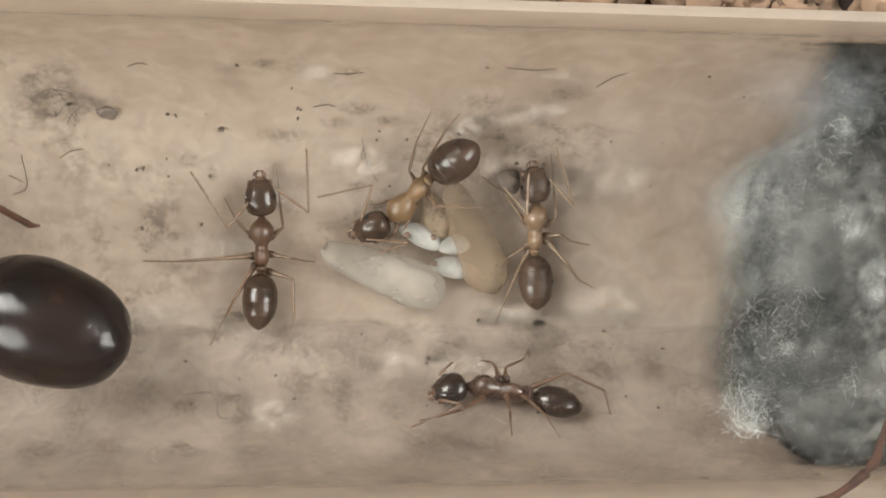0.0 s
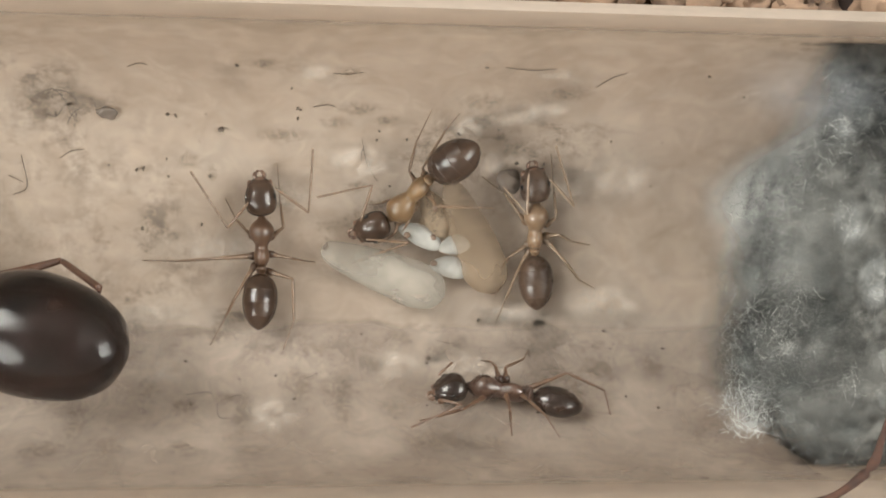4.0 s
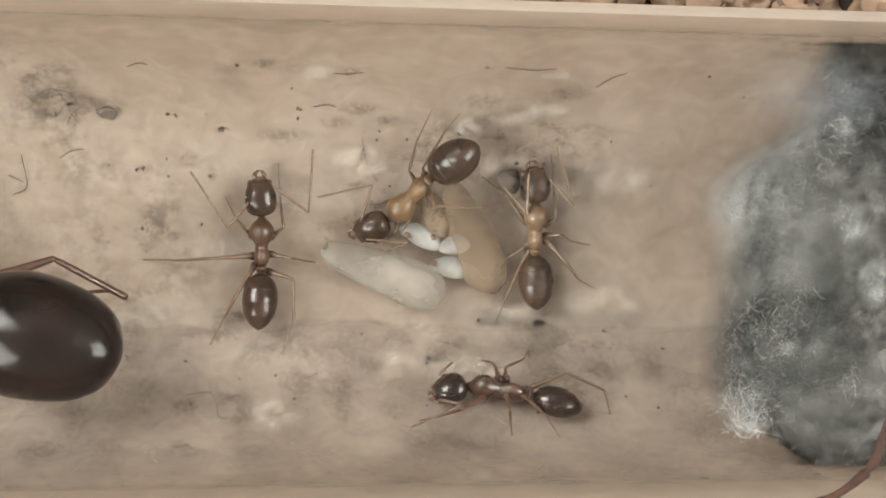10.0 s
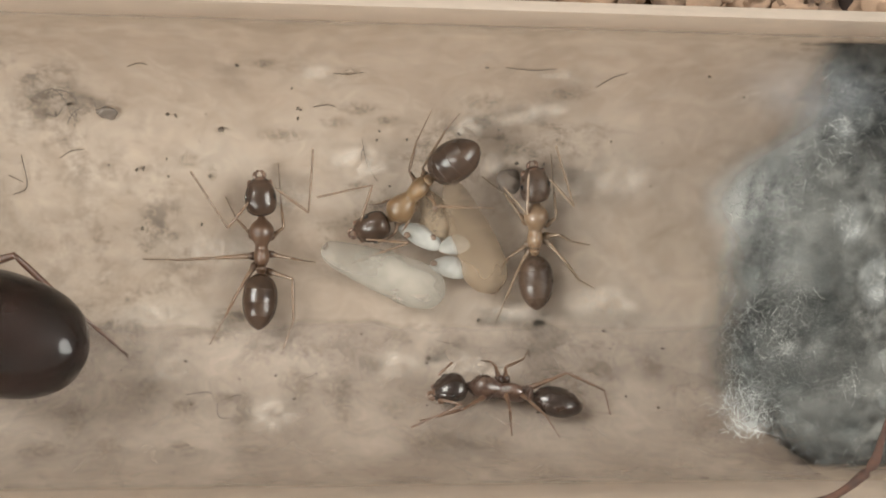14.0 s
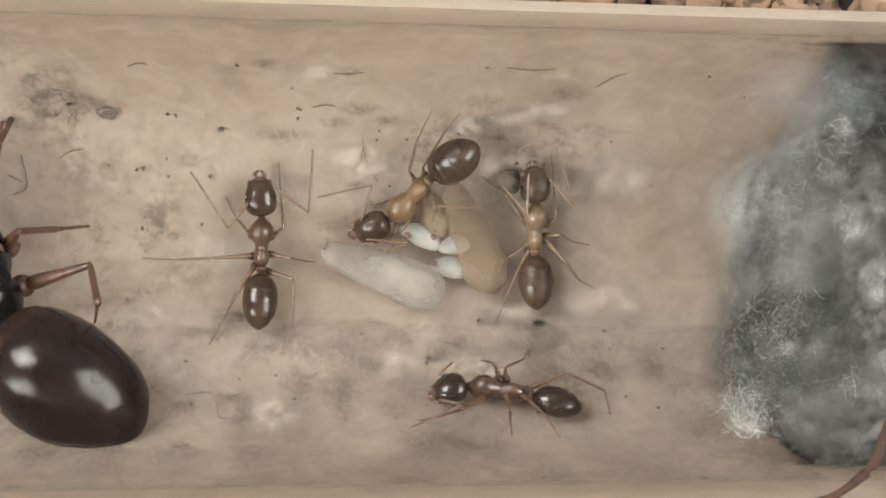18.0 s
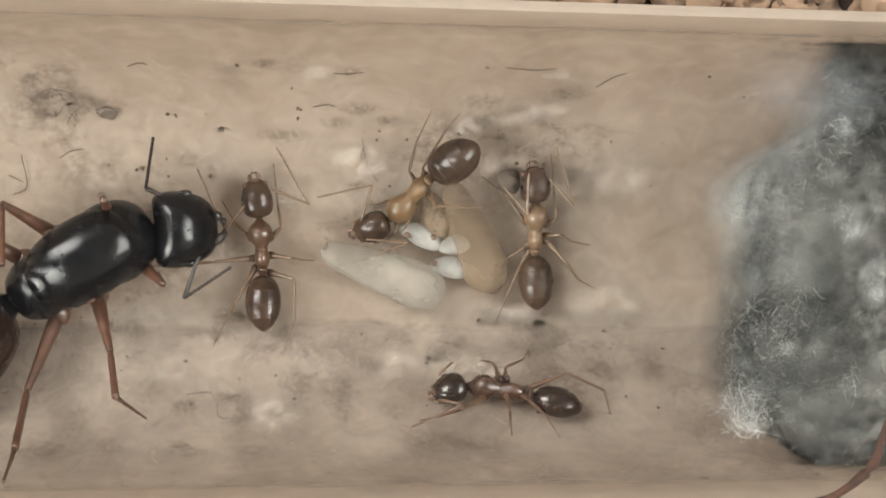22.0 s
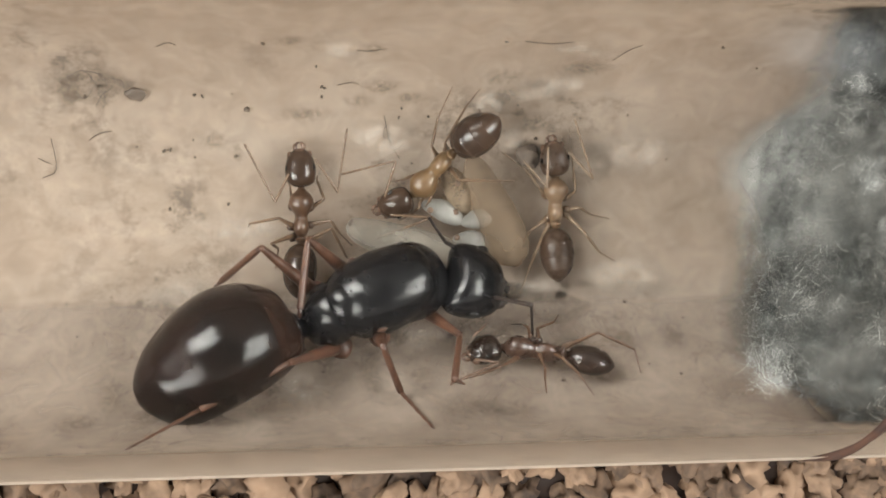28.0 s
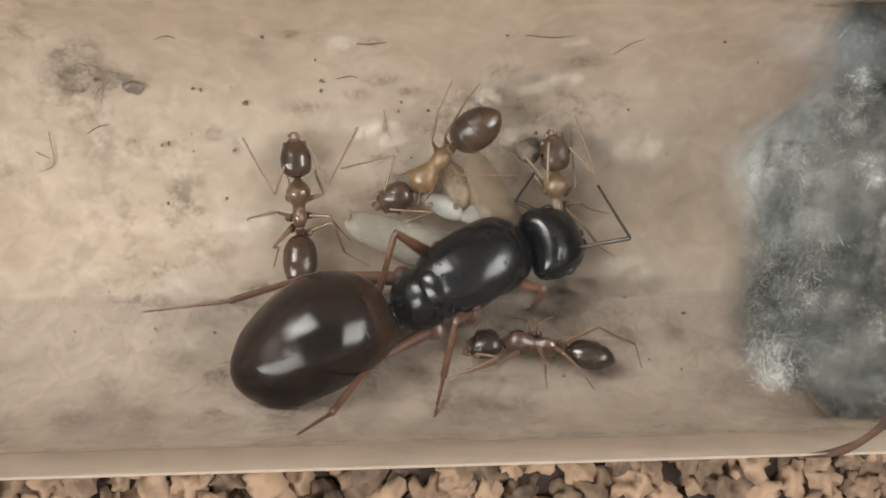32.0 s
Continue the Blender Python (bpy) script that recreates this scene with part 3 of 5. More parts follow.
TUFTS = ((9.5, 3.1, 2.2, 0.54, 0.39, MOULD), (8.9, 0.3, 1.6, 0.59, 0.93, MOULD), (9.7, 0.8, 3.0, 0.69, 0.49, MOULD), (10.4, 0.0, 3.4, 0.49, 0.59, MOULD),
         (9.8, -3.4, 2.6, 0.89, 0.54, MOULD), (8.9, -2.8, 1.4, 0.30, 0.44, MOULD), (11.7, 6.2, 1.6, 0.59, 0.25, MOULD), (11.2, 5.0, 4.2, 0.39, 0.59, MOULD),
         (10.6, -1.3, 3.6, 0.59, 0.69, MOULD), (11.6, -4.6, 3.4, 0.59, 0.59, MOULD), (10.6, 4.4, 4.0, 0.44, 0.34, WHITE_WOOL), (9.5, 1.8, 2.6, 0.74, 0.44, GREY_WOOL),
         (10.8, 1.6, 4.6, 0.49, 0.44, WHITE_WOOL), (11.4, -0.1, 5.2, 0.39, 0.69, WHITE_WOOL), (9.1, -4.8, 1.2, 0.7, 0.8, WHITE_WOOL), (11.1, -3.2, 4.2, 0.59, 0.49, GREY_WOOL),
         (10.3, 3.3, 4.0, 0.69, 0.49, GREY_WOOL), (9.7, -2.1, 2.6, 0.49, 0.59, GREY_WOOL))


def puff(rx, ry, seed, rings=8, around=30):
    """A loose, slightly arched flock of cotton."""
    bm = bmesh.new()
    last = [bm.verts.new((0, 0, 0.25 * rx * MM))] * around
    for j in range(1, rings + 1):
        ring = []
        for k in range(around):
            a = 2 * math.pi * k / around
            s = j / rings * (1 + 0.5 * noise.noise(Vector((math.cos(a) * 1.5 + seed, math.sin(a) * 1.5, seed))))
            px, py = rx * s * math.cos(a), ry * s * math.sin(a)
            ring.append(bm.verts.new((px * MM, py * MM, (0.25 * rx * (1 - (j / rings) ** 2) + 0.2 * fluff(px, py, seed)) * MM)))
        for k in range(around):
            k2 = (k + 1) % around
            bm.faces.new((last[0], ring[k], ring[k2]) if j == 1 else (last[k], ring[k], ring[k2], last[k2]))
        last = ring
    return bm


LOOKS = {MOULD: (TUFT_DARK, "dark mouldy tuft"), GREY_WOOL: (TUFT_GREY, "grey tuft"), WHITE_WOOL: (WISP_WHITE, "white cotton tuft")}
for i, (x, y, z, a, b, m) in enumerate(TUFTS):
    part("tuft", puff(a * 1.5, b * 1.5, i * 3.3), LOOKS[m][0], plug, LOOKS[m][1], pose(x * MM, y * MM, z * MM))


def on_face(rng):
    a, r = rng.uniform(0, 2 * math.pi), 6.8 * math.sqrt(rng.uniform(0, 1))
    y, z = r * math.cos(a), r * math.sin(a)
    return front(y, z) + rng.uniform(0.5, 1.4), y, z


def on_rim(rng):
    y, z = rng.normal() * 2.6 - 1.0, rng.uniform(-3.0, 3.0)
    return front(y, z) + fluff(y, z, 14.5) + rng.uniform(-0.2, 0.9), y, z


def on_tuft(i):
    x, y, z, a, b, m = TUFTS[i]
    return lambda rng: np.array((x, y, z)) + rng.normal(size=3) * 0.5 * np.array((a, b, a))


def on_side(rng):
    a = rng.uniform(-1.3, 1.3)
    return rng.uniform(10.5, 17), 6.5 * math.sin(a), 6.5 * math.cos(a)


def on_top(lean, deep):
    """Places in the loose upper cotton: lean, how high; deep, how far behind the brink."""
    def place(rng):
        y = rng.uniform(-6.4, 6.4)
        arch = math.sqrt(max(0.0, 1 - (y / 7.0) ** 2))
        return brink(y) + 0.25 + rng.exponential(deep), y, rng.uniform(-2.5, lean) * arch
    return place


fibres("fibres", 1500, on_top(3.4, 1.2), (0, 0, 0.2), 0.42, 0.012, DARK_FIBRE, plug, "dark matted cotton fibres", 31)
fibres("fibres", 220, on_top(4.2, 2.2), (-0.1, 0, 0.2), 0.6, 0.005, FIBRE, plug, "grey matted cotton fibres", 32)
fibres("fibres", 500, on_face, (-0.2, 0, 0.3), 0.45, 0.0035, DARK_FIBRE, plug, "dark cotton fibres", 3)
fibres("fibres", 110, on_face, (-0.6, 0, 0.4), 0.5, 0.0035, FIBRE, plug, "pale loose cotton fibres", 4)
fibres("fibres", 200, on_rim, (-0.7, 0, 0.3), 0.7, 0.0035, FIBRE, plug, "pale loose cotton fibres", 8)
fibres("fibres", 420, on_rim, (-0.7, 0, 0.1), 0.6, 0.0045, DARK_FIBRE, plug, "dark loose cotton fibres", 9)
fibres("fibres", 250, on_side, (0, 0, 0.5), 0.45, 0.0035, DARK_FIBRE, plug, "dark cotton fibres", 5)
fibres("fibres", 60, on_side, (0, 0, 0.5), 0.6, 0.004, FIBRE, plug, "pale cotton fibres", 6)
for i, (x, y, z, a, b, m) in enumerate(TUFTS):
    pale = m is WHITE_WOOL and z < 2
    fibres("fibres", 240 if pale else 26, on_tuft(i), (-0.5, -0.1, 0.3), 0.8 if pale else 0.5, 0.006 if pale else 0.0045, DARK_FIBRE if m is MOULD else FIBRE, plug, "cotton fibres of a tuft", 10 + i)


# ---- ants ----
def body_rows(kind, length, w, h):
    """Cross sections from the front joint back to the rear, as shares of length, half width and half height."""
    table = {
        "head": ((0, .25, .3, 0), (.03, .56, .58, 0), (.12, .86, .86, 0), (.28, .99, 1, 0), (.48, 1, .98, -.03), (.68, .9, .86, -.08), (.85, .7, .62, -.15), (.95, .45, .4, -.2), (1, .22, .2, -.22)),
        "thorax": ((0, .24, .26, -.2), (.07, .4, .42, -.12), (.14, .74, .75, 0), (.23, .98, .98, .08), (.33, 1, 1, .1), (.43, .84, .9, .05), (.52, .6, .74, -.03), (.59, .52, .68, -.08), (.7, .6, .84, .0), (.82, .62, .86, -.03), (.93, .44, .62, -.15), (1, .22, .3, -.3)),
        "gaster": ((0, .12, .16, -.1), (.03, .38, .38, -.05), (.1, .66, .66, 0), (.2, .86, .86, 0), (.31, .965, .965, 0), (.322, .958, .958, 0), (.45, 1, 1, 0), (.56, .985, .985, 0), (.572, .976, .976, 0), (.7, .89, .89, 0), (.79, .77, .77, 0), (.8, .755, .755, 0), (.9, .52, .52, -.03), (.96, .3, .3, -.04), (1, .08, .08, -.04)),
    }[kind]
    return [(s * length, a * w, b * h, 0, c * h) for s, a, b, c in table]


def limb(length, r0, r1, belly=1.25, seg=8):
    return loft([(0, r0 * 0.7, r0 * 0.7, 0, 0), (length * 0.15, r0 * belly, r0 * belly, 0, 0), (length * 0.5, r0, r0, 0, 0), (length * 0.93, r1, r1, 0, 0), (length, r1 * 0.9, r1 * 0.9, 0, 0)], seg, 2)


def feeler(length, r0, r1, joints=10):
    rows = []
    for i in range(joints):
        s0, s1 = i / joints, (i + 0.8) / joints
        r = r0 + (r1 - r0) * s0
        rows += [(s0 * length, r * 0.72, r * 0.72, 0, 0), ((s0 * 0.4 + s1 * 0.6) * length, r, r, 0, 0), (s1 * length, r * 0.85, r * 0.85, 0, 0)]
    rows.append((length, r1 * 0.3, r1 * 0.3, 0, 0))
    return loft(rows, 8, 1)


def jaw(length, side):
    return tube_along(((0, side * length * 0.25, 0), (length * 0.5, side * length * 0.42, 0), (length, side * length * 0.1, 0), (length * 1.1, -side * length * 0.25, 0)),
                      (length * 0.3, length * 0.32, length * 0.24, length * 0.08), 8, 3)


def clear_of_glass(p, lift=0.06):
    p = Vector(p)
    r = math.hypot(p.y - CY, p.z - CZ)
    if r > R_IN - lift and p.z < 0:
        p.y, p.z = CY + (p.y - CY) * (R_IN - lift) / r, CZ + (p.z - CZ) * (R_IN - lift) / r
    return p


def worker(label, spec, skin=None, leg=None, shine=None):
    """An amber worker ant with a dark head and gaster; all points in millimetres."""
    skin, leg, shine = skin or AMBER, leg or WORKER_LEG, shine or BROWN
    front_p, neck, petiole, tip = (Vector(p) for p in spec["body"])
    mid = (neck + petiole) / 2
    up = glass_normal(mid)
    root = tagged(new("worker_ant"), label, "ant", "worker ants")
    root.matrix_basis = aim(mid, neck, up)
    inv = root.matrix_basis.inverted()

    def put(name, bm, material, a, b, lab=""):
        return part(name, bm, material, root, lab, inv @ aim(a, b, up))

    tl, hl, gl = (petiole - neck).length, (front_p - neck).length, (tip - petiole).length
    head = put("head", loft(body_rows("head", hl * 0.82, 0.57, 0.48), 20), shine, neck, front_p, "dark brown shiny head")
    for s in (-1, 1):
        part("eye", blob(0.12, 0.06, 0.11, 2, 0), EYE, head, m=pose(hl * 0.42 * MM, s * 0.51 * MM, 0.14 * MM))
        part("mandible", jaw(hl * 0.15, s), TEETH, head, m=pose(hl * 0.78 * MM, s * 0.06 * MM, -0.14 * MM))
        part("cheek", blob(0.2, 0.11, 0.14, 2, 0.1), TEETH, head, "reddish-brown cheek", m=pose(hl * 0.66 * MM, s * 0.36 * MM, -0.1 * MM))
    part("clypeus", blob(hl * 0.14, 0.22, 0.13, 3, 0.1), TEETH, head, "reddish-brown face", m=pose(hl * 0.7 * MM, 0, 0.0))
    put("mesosoma", loft(body_rows("thorax", tl * 0.97, spec["torso"], 0.46), 20, 4), skin, neck, petiole)
    put("petiole", loft([(0, .1, .12, 0, 0), (.1, .17, .2, 0, .05), (.2, .2, .32, 0, .12), (.3, .15, .2, 0, .05), (.4, .08, .1, 0, 0)], 12, 2), skin, petiole + (neck - petiole).normalized() * 0.2, tip)
    put("gaster", loft(body_rows("gaster", gl - 0.12, spec["girth"], spec["girth"] * 0.92), 26), shine, petiole + (tip - petiole).normalized() * 0.12, tip, "dark brown banded shiny gaster")
    record = dict(root=root, antennae=[], legs=[])
    for a, e, f in spec["antennae"]:
        record["antennae"].append([a, (Vector(e) - Vector(a)).length])
        record["antennae"][-1] += [put("scape", limb((Vector(e) - Vector(a)).length, 0.05, 0.048, 1.0), leg, a, e),
                                    put("funiculus", feeler((Vector(f) - Vector(e)).length, 0.042, 0.05), leg, e, f)]
    for h, k, ankle, f in spec["legs"]:
        h, k, ankle, f = Vector(h), Vector(k), Vector(ankle), Vector(f)
        put("coxa", blob(0.24, 0.15, 0.17, 2, 0.15, 1.5, h.x), skin, h + (k - h).normalized() * 0.1, k)
        record["legs"].append(((h, k, ankle, f), put("femur", limb((k - h).length, 0.08, 0.055, 1.35), leg, h, k),
                               put("tibia", limb((ankle - k).length, 0.054, 0.042, 1.1), leg, k, ankle), put("tarsus", feeler((f - ankle).length, 0.036, 0.02, 5), leg, ankle, f)))
    return record


WORKER_A = dict(girth=0.645, torso=0.45,
    body=((-6.92, 2.65, -5.85), (-6.82, 0.93, -6.05), (-6.81, -1.08, -6.15), (-6.9, -3.2, -5.5)),
    antennae=(((-7.26, 1.44, -5.71), (-8.02, 0.49, -5.69), (-9.33, 2.54, -5.47)), ((-6.32, 1.97, -5.57), (-5.09, 1.08, -5.63), (-4.91, 3.43, -5.0))),
    legs=(((-7.1, 0.11, -6.48), (-7.39, 0.39, -6.0), (-7.77, 0.72, -6.58), (-8.23, 1.53, -6.91)),
          ((-6.56, 0.07, -6.48), (-6.04, 0.51, -5.99), (-6.16, 1.33, -6.5), (-6.29, 2.87, -6.51)),
          ((-7.05, -0.58, -6.44), (-8.54, -0.67, -5.95), (-9.98, -0.83, -6.53), (-11.22, -0.86, -6.97)),
          ((-6.6, -0.5, -6.45), (-5.76, -0.61, -5.95), (-5.39, -0.75, -6.54), (-4.84, -0.85, -6.97)),
          ((-7.05, -0.89, -6.4), (-7.76, -2.09, -5.58), (-8.11, -2.81, -5.92), (-8.65, -3.84, -5.84)),
          ((-6.63, -1.14, -6.35), (-5.67, -1.36, -5.81), (-5.62, -2.92, -5.87), (-6.0, -3.99, -5.74))))
WORKER_B = dict(girth=0.76, torso=0.52,
    body=((-3.71, 0.16, -6.2), (-2.16, 0.78, -6.0), (-0.77, 2.46, -5.1), (0.82, 3.64, -3.9)),
    antennae=(((-3.0, 0.12, -5.85), (-1.42, 0.02, -5.7), (-3.5, -0.77, -5.88)), ((-3.21, 0.78, -5.82), (-2.82, 2.14, -5.36), (-4.83, 1.64, -5.77))),
    legs=(((-1.79, 0.85, -6.3), (-1.9, 0.37, -6.0), (-2.2, 0.07, -6.5), (-2.58, -0.14, -6.9)),
          ((-1.54, 1.71, -6.1), (-2.23, 1.57, -5.7), (-2.49, 1.42, -6.2), (-2.89, 1.35, -6.6)),
          ((-1.18, 1.42, -6.1), (-1.48, 0.78, -5.6), (-1.58, 0.54, -5.9), (-1.66, 0.37, -6.2)),
          ((-1.15, 2.2, -5.9), (-1.5, 2.67, -5.2), (-1.25, 3.72, -5.3), (-0.61, 5.08, -5.35)),
          ((-0.86, 2.0, -5.8), (-0.52, 1.43, -4.9), (0.47, 1.4, -4.9), (1.59, 1.37, -5.05)),
          ((-0.88, 2.48, -5.7), (-1.04, 2.81, -4.9), (-0.23, 4.14, -5.0), (0.31, 4.81, -5.05))))
WORKER_C = dict(girth=0.66, torso=0.47,
    body=((3.09, 3.15, -5.6), (3.36, 1.57, -5.95), (3.37, -0.32, -6.2), (3.46, -2.48, -5.8)),
    antennae=(((2.92, 2.64, -5.32), (2.95, 1.12, -5.62), (2.02, 2.15, -5.61)), ((3.73, 2.44, -5.4), (4.7, 1.46, -5.55), (3.81, 3.69, -4.83))),
    legs=(((3.09, 0.75, -6.45), (2.69, 1.14, -5.92), (2.26, 1.81, -6.39), (1.35, 2.49, -6.65)),
          ((3.81, 0.69, -6.46), (4.11, 0.99, -5.94), (4.1, 1.94, -6.36), (3.92, 3.37, -6.29)),
          ((3.24, -0.0, -6.48), (2.39, -0.5, -5.97), (2.12, -1.05, -6.49), (1.91, -1.35, -6.88)),
          ((3.76, 0.26, -6.48), (4.27, 0.35, -6.0), (4.88, 0.05, -6.6), (5.72, -0.12, -7.04)),
          ((3.23, -0.26, -6.47), (2.51, -1.4, -5.8), (2.32, -2.13, -6.21), (1.97, -3.05, -6.29)),
          ((3.76, 0.17, -6.48), (4.55, -0.69, -5.94), (5.17, -1.39, -6.42), (5.93, -1.8, -6.77))))
WORKER_D = dict(girth=0.56, torso=0.42,
    body=((-0.93, -5.2, -3.5), (0.53, -4.89, -3.75), (2.77, -5.19, -3.25), (4.63, -5.59, -2.9)),
    antennae=(((-0.52, -5.18, -2.55), (0.21, -5.24, -2.07), (-1.64, -5.81, -1.11)), ((-0.47, -4.51, -3.58), (-0.27, -4.32, -3.57), (0.07, -4.16, -4.11))),
    legs=(((1.3, -5.25, -3.59), (0.24, -5.38, -1.99), (-0.55, -5.84, -2.8), (-1.14, -6.11, -3.44)),
          ((1.82, -4.86, -4.09), (1.61, -4.23, -3.82), (1.58, -4.26, -4.85), (1.3, -4.33, -5.49)),
          ((1.96, -5.0, -3.93), (1.86, -5.41, -1.91), (1.99, -5.99, -2.49), (2.07, -6.51, -2.64)),
          ((2.06, -4.86, -4.09), (1.96, -4.27, -3.79), (2.79, -4.2, -4.89), (3.15, -4.01, -5.72)),
          ((2.35, -5.1, -3.8), (2.59, -5.18, -2.45), (3.3, -5.83, -2.82), (3.78, -6.57, -2.5)),
          ((2.61, -5.13, -3.76), (4.19, -4.44, -3.59), (5.66, -5.15, -3.9), (5.83, -6.01, -3.61))))
worker_a = worker("amber-brown worker ant with dark gaster standing beside the cocoons", WORKER_A, CHESTNUT)
worker_b = worker("amber-brown worker ant leaning over the brood pile", WORKER_B)
worker_c = worker("amber-brown worker ant tending the tan cocoon", WORKER_C, TAN_CHITIN, TAN_LEG, DULL_BROWN)
worker_d = worker("dark reddish-brown worker ant on the sloping glass wall", WORKER_D, DUSK, DUSK_LEG, DARK_BROWN)

# ---- brood ----
def cocoon(a, b, r, material, label, skew=0.15, seed=0):
    a, b = Vector(a), Vector(b)
    length = (b - a).length
    rows = [(0, .1, .1, 0, 0), (.03, .36, .36, 0, 0), (.12, .58, .58, 0, 0), (.32, .78, .78, 0, .02), (.6, .97, .97, skew * .2, .02), (.8, 1, 1, 0, 0), (.92, .78, .78, 0, 0), (.98, .42, .42, 0, 0), (1, .12, .12, 0, 0)]
    root = tagged(new("cocoon"), label, "cocoon", "ant brood")
    root.matrix_basis = aim(a, b)
    part("silk_case", loft([(s * length, p * r, q * r, y * r, z * r) for s, p, q, y, z in rows], 26, 4, rough=0.07, seed=seed), material, root)
    return root, length


c1, cl = cocoon((-4.62, -0.28, -6.35), (-0.05, -1.98, -5.95), 0.88, CREAM, "cream-white silk cocoon lying on the glass")
part("dark_cap", blob(0.07, 0.16, 0.12, 2, 0.5, 2.0, 4), FLAKE, c1, "dark spot at the tip", pose(0.12 * MM, 0.16 * MM, 0.3 * MM))
c2, cl = cocoon((0.05, 2.3, -5.85), (1.86, -1.82, -6.0), 0.84, TAN, "tan silk cocoon lying on the glass", seed=5)
part("dark_cap", blob(0.12, 0.24, 0.2, 2, 0.5, 2.0, 7), SPOT, c2, "dark spot at the tip", pose((cl - 0.05) * MM, 0, 0.02 * MM))


def larva(a, b, r, label, spots, seed, skin=None):
    a, b = Vector(a), Vector(b)
    length = (b - a).length
    root = tagged(new("larva"), label, "larva", "ant brood")
    root.matrix_basis = aim(a, b)
    rows = []
    for i in range(13):
        s = i / 12
        w = (math.sin(math.pi * min(1, s * 0.93 + 0.035)) ** 0.6) * (0.75 + 0.3 * s) * (1 + 0.02 * (-1) ** i)
        rows.append((s * length, w * r, w * r, 0.2 * r * math.sin(s * 3), 0))
    part("skin", loft(rows, 16, 2, rough=0.1, seed=seed), skin or LARVA, root)
    for x, y, z in spots:
        part("dark_spot", blob(0.13, 0.12, 0.06, 2, 0.3, 2, seed + x), SPOT, root, "dark gut seen through the skin", pose(x * MM, y * MM, z * MM))
    return root


larva((-1.75, 0.55, -6.45), (-0.2, -0.2, -6.3), 0.46, "white larva with dark gut spots among the cocoons", ((0.4, -0.12, 0.42), (1.3, 0.22, 0.34)), 1)
larva((-0.25, -0.25, -6.2), (0.85, -0.05, -5.95), 0.42, "small white larva lying between the cocoons", (), 2)
larva((-0.55, -0.85, -6.4), (0.8, -1.15, -6.1), 0.46, "small white larva lying between the cocoons", ((0.15, 0.1, 0.38),), 3)
larva((-0.9, 1.95, -6.3), (-0.1, 0.2, -6.2), 0.6, "pale tan larva pressed against the tan cocoon", ((0.8, 0.12, 0.55),), 4, PALE_LARVA)
larva((-1.0, 0.75, -6.5), (0.4, 0.3, -6.4), 0.5, "pale tan larva pressed against the tan cocoon", (), 6, PALE_LARVA)
dim = tagged(new("dried_husk", finish("dried_husk", blob(0.45, 0.4, 0.3, 3, 0.5, 1.6, 9), FLAKE)), "small brown crumpled husk on the glass", "husk")
dim.matrix_basis = pose(2.35 * MM, 2.3 * MM, -6.35 * MM)

# ---- crumbs and hairs on the glass ----
SPECKS = [
    (-8.26, 4.04, 0.12),
    (-5.53, 4.85, 0.07),
    (-5.53, 4.49, 0.07),
    (-7.60, 6.22, 0.07),
    (-10.14, 4.54, 0.07),
    (-11.37, 2.52, 0.07),
    (-11.23, 0.35, 0.07),
    (-9.48, -4.34, 0.07),
    (-6.23, -4.80, 0.05),
    (1.30, -2.94, 0.08),
    (7.69, -5.79, 0.07),
    (9.07, 6.24, 0.07),
    (10.71, 5.57, 0.05),
    (-9.05, 0.53, 0.07),
    (-10.24, 2.29, 0.05),
    (2.65, 2.99, 0.08),
    (-8.73, 2.33, 0.08),
    (-5.74, 5.52, 0.05),
    (-9.86, 4.52, 0.05),
    (-2.09, 2.05, 0.05),
    (7.91, 2.20, 0.05),
    (-0.65, -4.24, 0.10),
    (-4.77, -4.75, 0.05),
    (6.58, -5.47, 0.05),
    (-3.10, -3.43, 0.05),
]
for i, (x, y, s) in enumerate(SPECKS):
    ob = tagged(new("dirt_speck", finish("dirt_speck", blob(s, s * 0.75, s * 0.5, 2, 0.7, 1.8, i * 2.1), DIRT)), "tiny dark crumb of dirt on the glass", "dirt", "crumbs on the glass")
    ob.matrix_basis = pose(x * MM, y * MM, glass_z(y, 0.06 + s * 0.4) * MM, 0, 0, i * 47)
rng = random.Random(21)
for i in range(44):
    x, y = rng.uniform(-15, 8.5), rng.choice((rng.gauss(-4.2, 0.9), rng.gauss(3.9, 1.0)))
    s = rng.uniform(0.018, 0.05)
    ob = tagged(new("dirt_speck", finish("dirt_speck", blob(s * rng.uniform(0.8, 2.2), s, s * 0.6, 2, 0.7, 1.8, i * 1.7), (DIRT, FLAKE)[i % 2])), "tiny dark crumb of dirt on the glass", "dirt", "crumbs on the glass")
    ob.matrix_basis = pose(x * MM, y * MM, glass_z(y, 0.1) * MM, 0, 0, rng.uniform(0, 180))
ob = tagged(new("brown_flake", finish("brown_flake", blob(0.36, 0.26, 0.09, 3, 0.35, 1.5, 2), FLAKE)), "flat brown flake stuck to the glass", "flake")
ob.matrix_basis = pose(-12.2 * MM, 4.54 * MM, glass_z(4.54, 0.15) * MM, 38)
